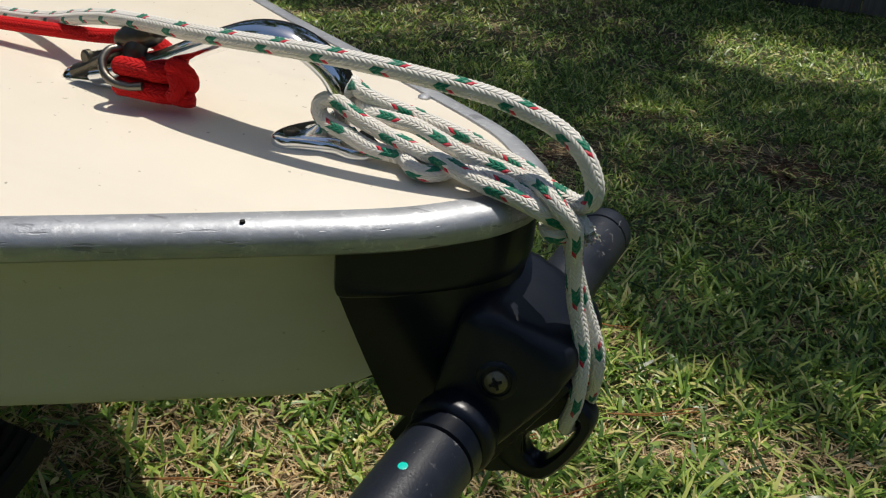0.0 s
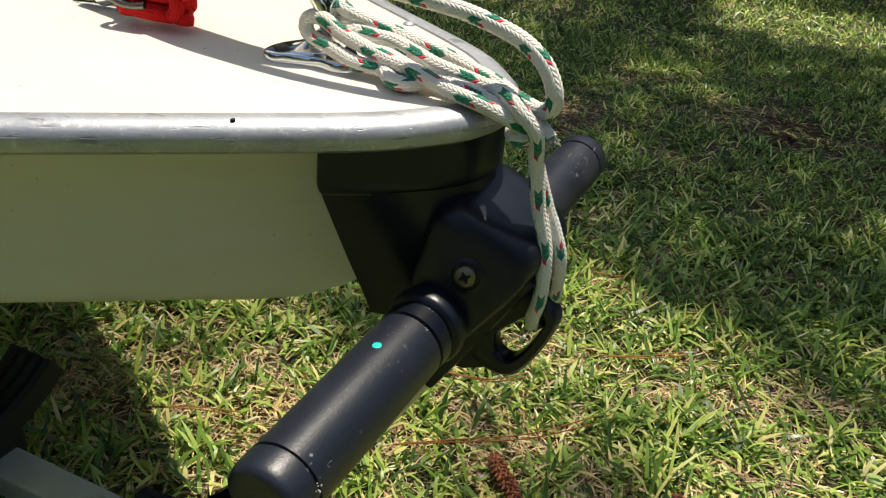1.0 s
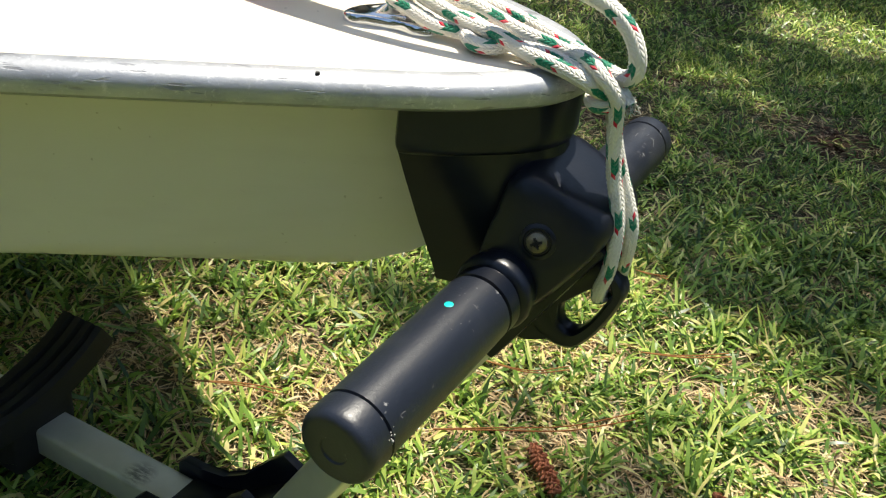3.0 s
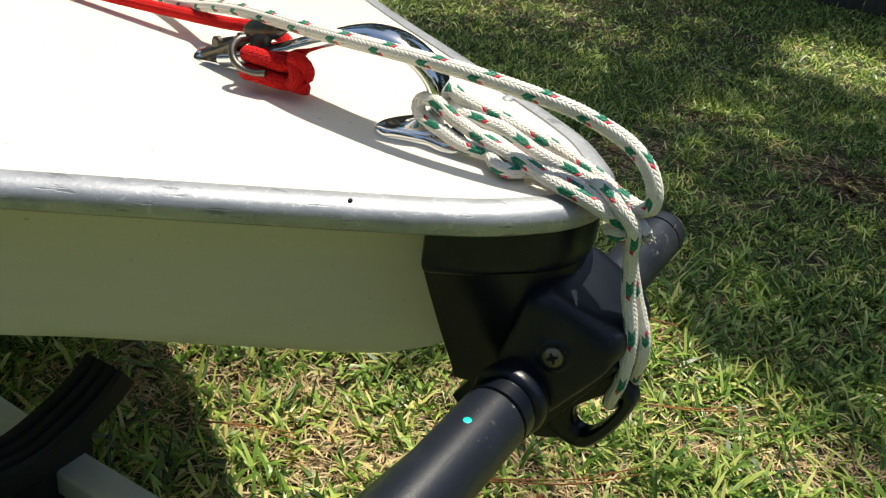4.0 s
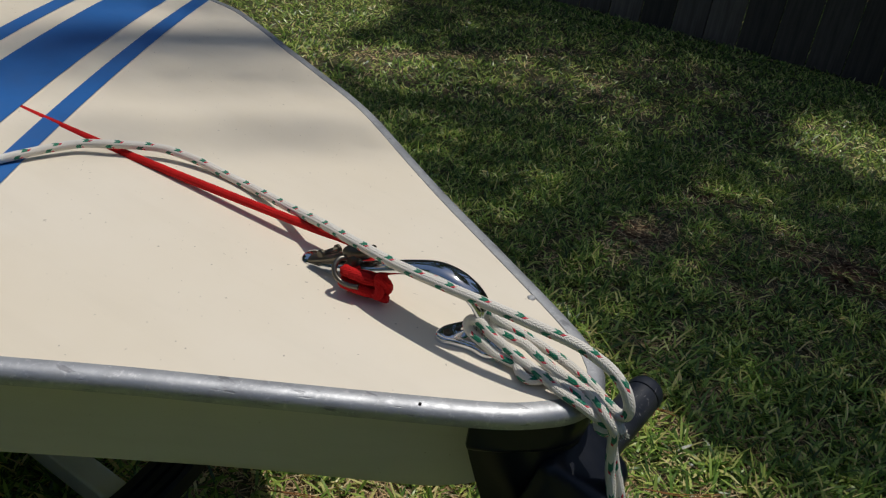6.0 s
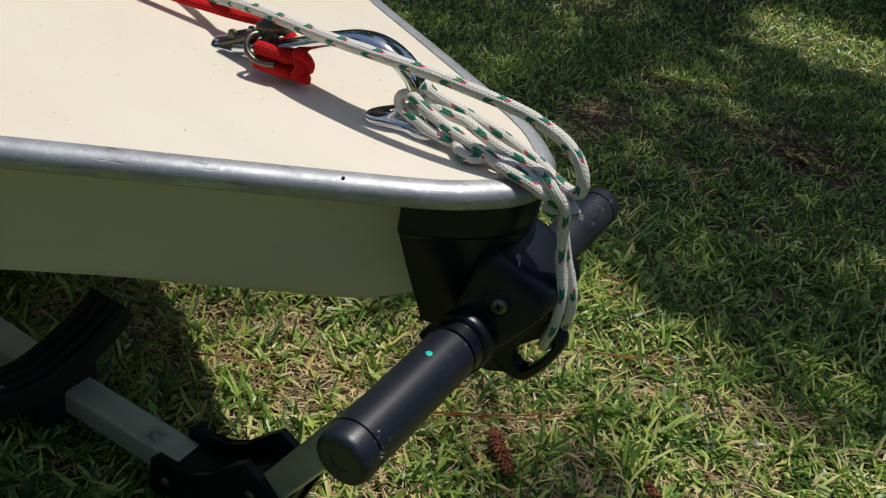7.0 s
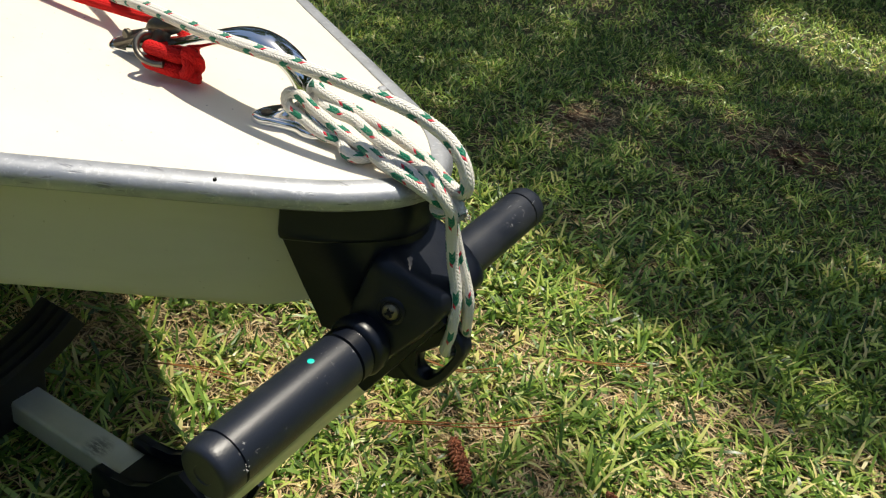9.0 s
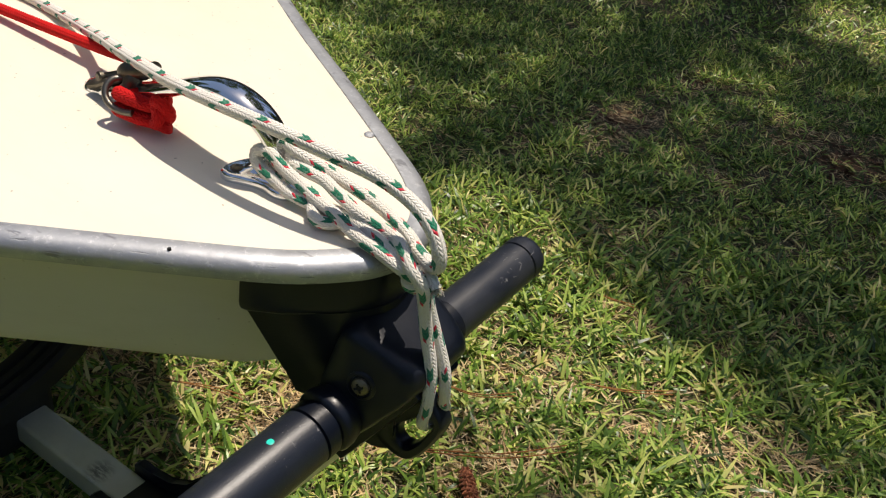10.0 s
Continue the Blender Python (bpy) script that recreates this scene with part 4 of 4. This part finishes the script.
lathe(bm, (0.2625, -0.0065, 0.5745), (0.2, 0.98, 0), [(0, 0.003), (0.001, 0.0042), (0.003, 0.0042), (0.004, 0.0026), (0.017, 0.0026), (0.018, 0.0042), (0.0205, 0.0042), (0.0215, 0.003), (0.0215, 0)], 20)
part("pin", bm, STEEL, shackle)

# ---- things on the lawn ----
cone_rng = random.Random(21)
bm = bmesh.new()
bmesh.ops.create_cone(bm, cap_ends=True, segments=6, radius1=0.0034, radius2=0.0009, depth=0.0055)
bmesh.ops.scale(bm, verts=bm.verts, vec=(1, 0.6, 1))
scale_mesh = finish(bm, "scale", CONE, False)


def pine_cone(place, long, thick, count, label):
    """A spindle core with spiral scales, each turned and sized a little differently."""
    cone = thing("pine_cone", place, (0, 0, 0), label, "pine cone", "fallen cones")
    bm = bmesh.new()
    lathe(bm, (-long * 0.49, 0, 0), (1, 0, 0), [(0, thick * 0.35), (long * 0.16, thick * 0.68), (long * 0.4, thick * 0.77), (long * 0.74, thick * 0.57), (long * 0.95, thick * 0.12)], 12)
    part("core", bm, CONE, cone)
    for k in range(count):
        u = (k + 0.5) / count
        t = k * 2.39996
        r = (thick + cone_rng.uniform(-0.0012, 0.0012)) * math.sin(math.pi * (0.10 + 0.84 * u)) ** 0.6 * (1 - 0.22 * math.exp(-(((u - 0.45) / 0.07) ** 2)))
        lean = Vector((0.55 + cone_rng.uniform(-0.5, 0.5), math.cos(t) + cone_rng.uniform(-0.4, 0.4), math.sin(t) + cone_rng.uniform(-0.4, 0.4)))
        m = lean.normalized().to_track_quat("Z", "X").to_matrix().to_4x4() @ Matrix.Scale(cone_rng.uniform(0.75, 1.35), 4)
        m.translation = Vector((long * (u - 0.5), r * math.cos(t), r * math.sin(t)))
        ob = new("scale", scale_mesh)
        ob.parent = cone
        ob.matrix_local = m


pine_cone(pose(0.1, 0.697, 0.016, 0, 0, -70), 0.074, 0.0088, 120, "small reddish brown pine cone lying in the grass")
pine_cone(pose(0.292, 0.684, 0.016, 0, 12, -35), 0.022, 0.0050, 30, "broken reddish brown cone tip among the blades")
NEEDLES = (((-0.025, 0.717), (0.041, 0.732), (0.126, 0.752), (0.206, 0.792)), ((0.235, 1.146), (0.26, 1.14), (0.285, 1.138)), ((-0.306, 0.742), (-0.25, 0.748), (-0.202, 0.744)), ((0.223, 0.925), (0.28, 0.93), (0.343, 0.949)), ((0.02, 0.86), (0.08, 0.85), (0.13, 0.87)))
for way in NEEDLES:
    p = Vector((*way[0], 0.032))
    nd = thing("pine_needle", Matrix.Translation(p), label="long reddish brown pine needle on the grass", category="pine needle", group="fallen needles")
    for off in (0.0, 0.004):
        pts = [Vector((x, y + off * k, 0.032 - 0.002 * k)) - p for k, (x, y) in enumerate(way)]
        bm = bmesh.new()
        tube(bm, smooth_path(pts, 5), 0.0008, 6)
        part("needle", bm, NEEDLE, nd)

# ---- fence ----
fence = thing("fence", Matrix.Identity(4), (0, 4.5, 0), "weathered dark wooden board fence behind the lawn", "fence", kind="structure")
f0, f1 = Vector((-4.0, 6.15, 0)), Vector((4.0, 3.06, 0))
way = (f1 - f0).normalized()
across = Vector((-way.y, way.x, 0))
bm = bmesh.new()
block(bm, along((0, 0, 0), way * 0.165)[0] @ Matrix.Translation((0, 0, 0.9)), (0.160, 0.02, 1.8), 0.003, 1)
plank_mesh = finish(bm, "board", FENCE_WOOD, False)
for k in range(52):
    ob = new("board", plank_mesh)
    ob.parent = fence
    at = f0 + way * (0.165 * k) + across * random.uniform(0, 0.014)
    ob.matrix_local = Matrix.Translation(at - Vector((0, 4.5, 0)))
bm = bmesh.new()
for h in (0.4, 1.5):
    m, n = along(f0 + across * 0.03 + Vector((0, 0, h)), f1 + across * 0.03 + Vector((0, 0, h)))
    block(bm, m, (n, 0.04, 0.09))
part("rail", bm, FENCE_WOOD, fence, smooth=False)

# ---- shade tree ----
tree = thing("shade_tree", pose(3.9, 2.9, 0), label="broad leafy tree shading the lawn", category="tree")
bm = bmesh.new()
tube(bm, smooth_path([(0, 0, -0.1), (0.02, 0, 2.2), (-0.1, 0.05, 4.6), (-0.5, 0.3, 7.2)], 6), lambda t: 0.24 - 0.1 * t, 14)
for q in ((-2.4, -0.2, 9.0), (-1.8, 1.6, 9.2), (-3.4, 1.0, 9.4), (-0.2, -0.9, 9.2), (0.9, 1.3, 9.0)):
    tube(bm, smooth_path([(-0.4, 0.25, 6.6), ((q[0] - 0.5) / 2, q[1] / 2 + 0.1, 8.2), q], 6), lambda t: 0.08 - 0.065 * t, 8)
part("trunk", bm, BARK, tree)
rng = np.random.default_rng(11)


# gaps in the crown: middle of the light patch on the lawn, half sizes, openness
GAPS = ((1.10, 3.08, 0.30, 0.27, 1.8), (0.95, 2.5, 0.2, 0.18, 0.2), (1.35, 2.8, 0.2, 0.25, 0.8), (0.80, 3.38, 0.17, 0.12, 1.2), (-0.66, 3.0, 0.26, 0.27, 1.3), (-0.25, 3.2, 0.18, 0.25, 0.7), (0.04, 3.3, 0.14, 0.24, 0.8), (0.22, 2.95, 0.12, 0.16, 0.4), (0.45, 2.7, 0.10, 0.14, 0.25), (0.33, 1.9, 0.1, 0.1, 0.4), (0.43, 1.45, 0.13, 0.1, 0.4), (0.53, 2.33, 0.11, 0.1, 0.8), (0.0, 1.9, 0.18, 0.24, 0.6), (0.8, 1.5, 0.12, 0.12, 0.3), (0.15, 2.3, 0.12, 0.14, 0.4), (0.75, 2.45, 0.1, 0.12, 0.15))


def in_shade(x, y):
    """How thick the crown is over the ground point that it shades."""
    near = np.interp(x, (-0.7, -0.45, -0.29, -0.1, 0.13, 0.2, 0.27, 0.35, 0.46, 0.58, 3.0), (2.35, 2.25, 1.95, 1.6, 1.42, 1.38, 1.3, 1.16, 1.0, 0.97, 0.91)) - 0.09 + 0.1 * noise.noise((x * 5, y * 5, 2.0))
    round_edge = ((x - 1.7) / 2.6) ** 2 + ((y - 3.6) / 3.2) ** 2 + 0.15 * noise.noise((x * 2, y * 2, 5.0))
    if y < near or round_edge > 1.0:
        return 0.5 * math.exp(-(((x - 0.17) / 0.09) ** 2) - ((y - 0.70) / 0.13) ** 2) + 0.6 * math.exp(-(((x + 0.09) / 0.08) ** 2) - ((y - 1.0) / 0.06) ** 2)
    light = 0.0
    for cx, cy, rx, ry, k in GAPS:
        light += k * math.exp(-(((x - cx) / rx) ** 2) - ((y - cy) / ry) ** 2)
    full = float(np.interp(x, (0.3, 0.7), (0.88, 1.08)))
    return min(1.0, 0.25 + max(0.0, (y - near) / 0.3)) * max(0.0, full - light)


def leaf(bm, c, s):
    m = Matrix.Translation(c) @ Euler((rng.uniform(-0.8, 0.8), rng.uniform(-0.8, 0.8), rng.uniform(0, 6.28))).to_matrix().to_4x4()
    vs = [bm.verts.new(m @ Vector((x * s, y * s, z * s))) for x, y, z in ((-1, 0, 0), (-0.2, 0.42, 0.08), (0.9, 0, 0), (-0.2, -0.42, 0.08))]
    bm.faces.new((vs[0], vs[1], vs[2]))
    bm.faces.new((vs[0], vs[2], vs[3]))


bm = bmesh.new()
for k in range(36000):
    x, y = rng.uniform(-0.9, 4.4), rng.uniform(0.4, 6.8)
    thick = in_shade(x, y) * (0.7 + 0.3 * min(1, max(0, 0.75 + 0.9 * noise.noise((x * 5.5, y * 5.5, 1.0)))))
    if rng.uniform(0, 1) < thick:
        h = rng.uniform(7.8, 10.2)
        leaf(bm, Vector((x + h * TO_SUN.x / TO_SUN.z - 3.9, y + h * TO_SUN.y / TO_SUN.z - 2.9, h)), rng.uniform(0.05, 0.085))
part("crown", bm, FOLIAGE, tree, smooth=False)

# ---- tall tree behind the fence: its high thin crown softly dims the aft deck ----
tall = thing("tall_tree", pose(2.6, 7.0, 0), label="tall tree with a thin high crown", category="tree")
bm = bmesh.new()
tube(bm, smooth_path([(0, 0, -0.1), (0.17, 0.23, 5.0), (-0.16, -0.53, 10.0), (-1.2, -2.62, 14.0), (-1.69, -3.2, 15.0)], 6), lambda t: 0.22 - 0.17 * t, 14)
part("trunk", bm, BARK, tall)
bm = bmesh.new()
for x0, y0, x1, y1, r, count in ((-0.75, 0.75, -0.23, 1.05, 0.06, 190), (-0.50, 0.60, -0.23, 0.80, 0.018, 45), (-0.75, 1.15, -0.3, 1.45, 0.09, 160)):
    for k in range(count):
        f, h = rng.uniform(0, 1), rng.uniform(13.5, 16.0)
        c = Vector((x0 + (x1 - x0) * f + rng.normal(0, r), y0 + (y1 - y0) * f + rng.normal(0, r), h))
        leaf(bm, c + Vector(((h - 0.55) * TO_SUN.x / TO_SUN.z - 2.6, (h - 0.55) * TO_SUN.y / TO_SUN.z - 7.0, 0)), rng.uniform(0.02, 0.035))
part("crown", bm, FOLIAGE, tall, smooth=False)

# ---- unseen ring of leaves, added to block low sky and darken reflections ----
bm = bmesh.new()
for k in range(17000):
    ang = rng.uniform(0, 2 * math.pi)
    far = rng.uniform(9, 13)
    high = 0.4 + (8.5 + 6.5 * max(0.0, math.sin(ang))) * rng.uniform(0, 1) ** 0.8 * (0.55 + 0.45 * math.sin(3 * ang + 1) * math.sin(7 * ang))
    c = Vector((far * math.cos(ang), far * math.sin(ang) + 1.0, high))
    m = Matrix.Translation(c) @ Euler((rng.uniform(-1, 1), rng.uniform(-1, 1), rng.uniform(0, 6.28))).to_matrix().to_4x4()
    s = rng.uniform(0.25, 0.5)
    vs = [bm.verts.new(m @ Vector((x * s, y * s, z * s))) for x, y, z in ((-1, 0, 0), (-0.2, 0.55, 0.1), (0.9, 0, 0), (-0.2, -0.55, 0.1))]
    bm.faces.new((vs[0], vs[1], vs[2]))
    bm.faces.new((vs[0], vs[2], vs[3]))
tagged(new("garden_trees", finish(bm, "garden_trees", FOLIAGE, False)), "unseen ring of leaves added to block low sky and darken reflections", "trees", kind="stuff")
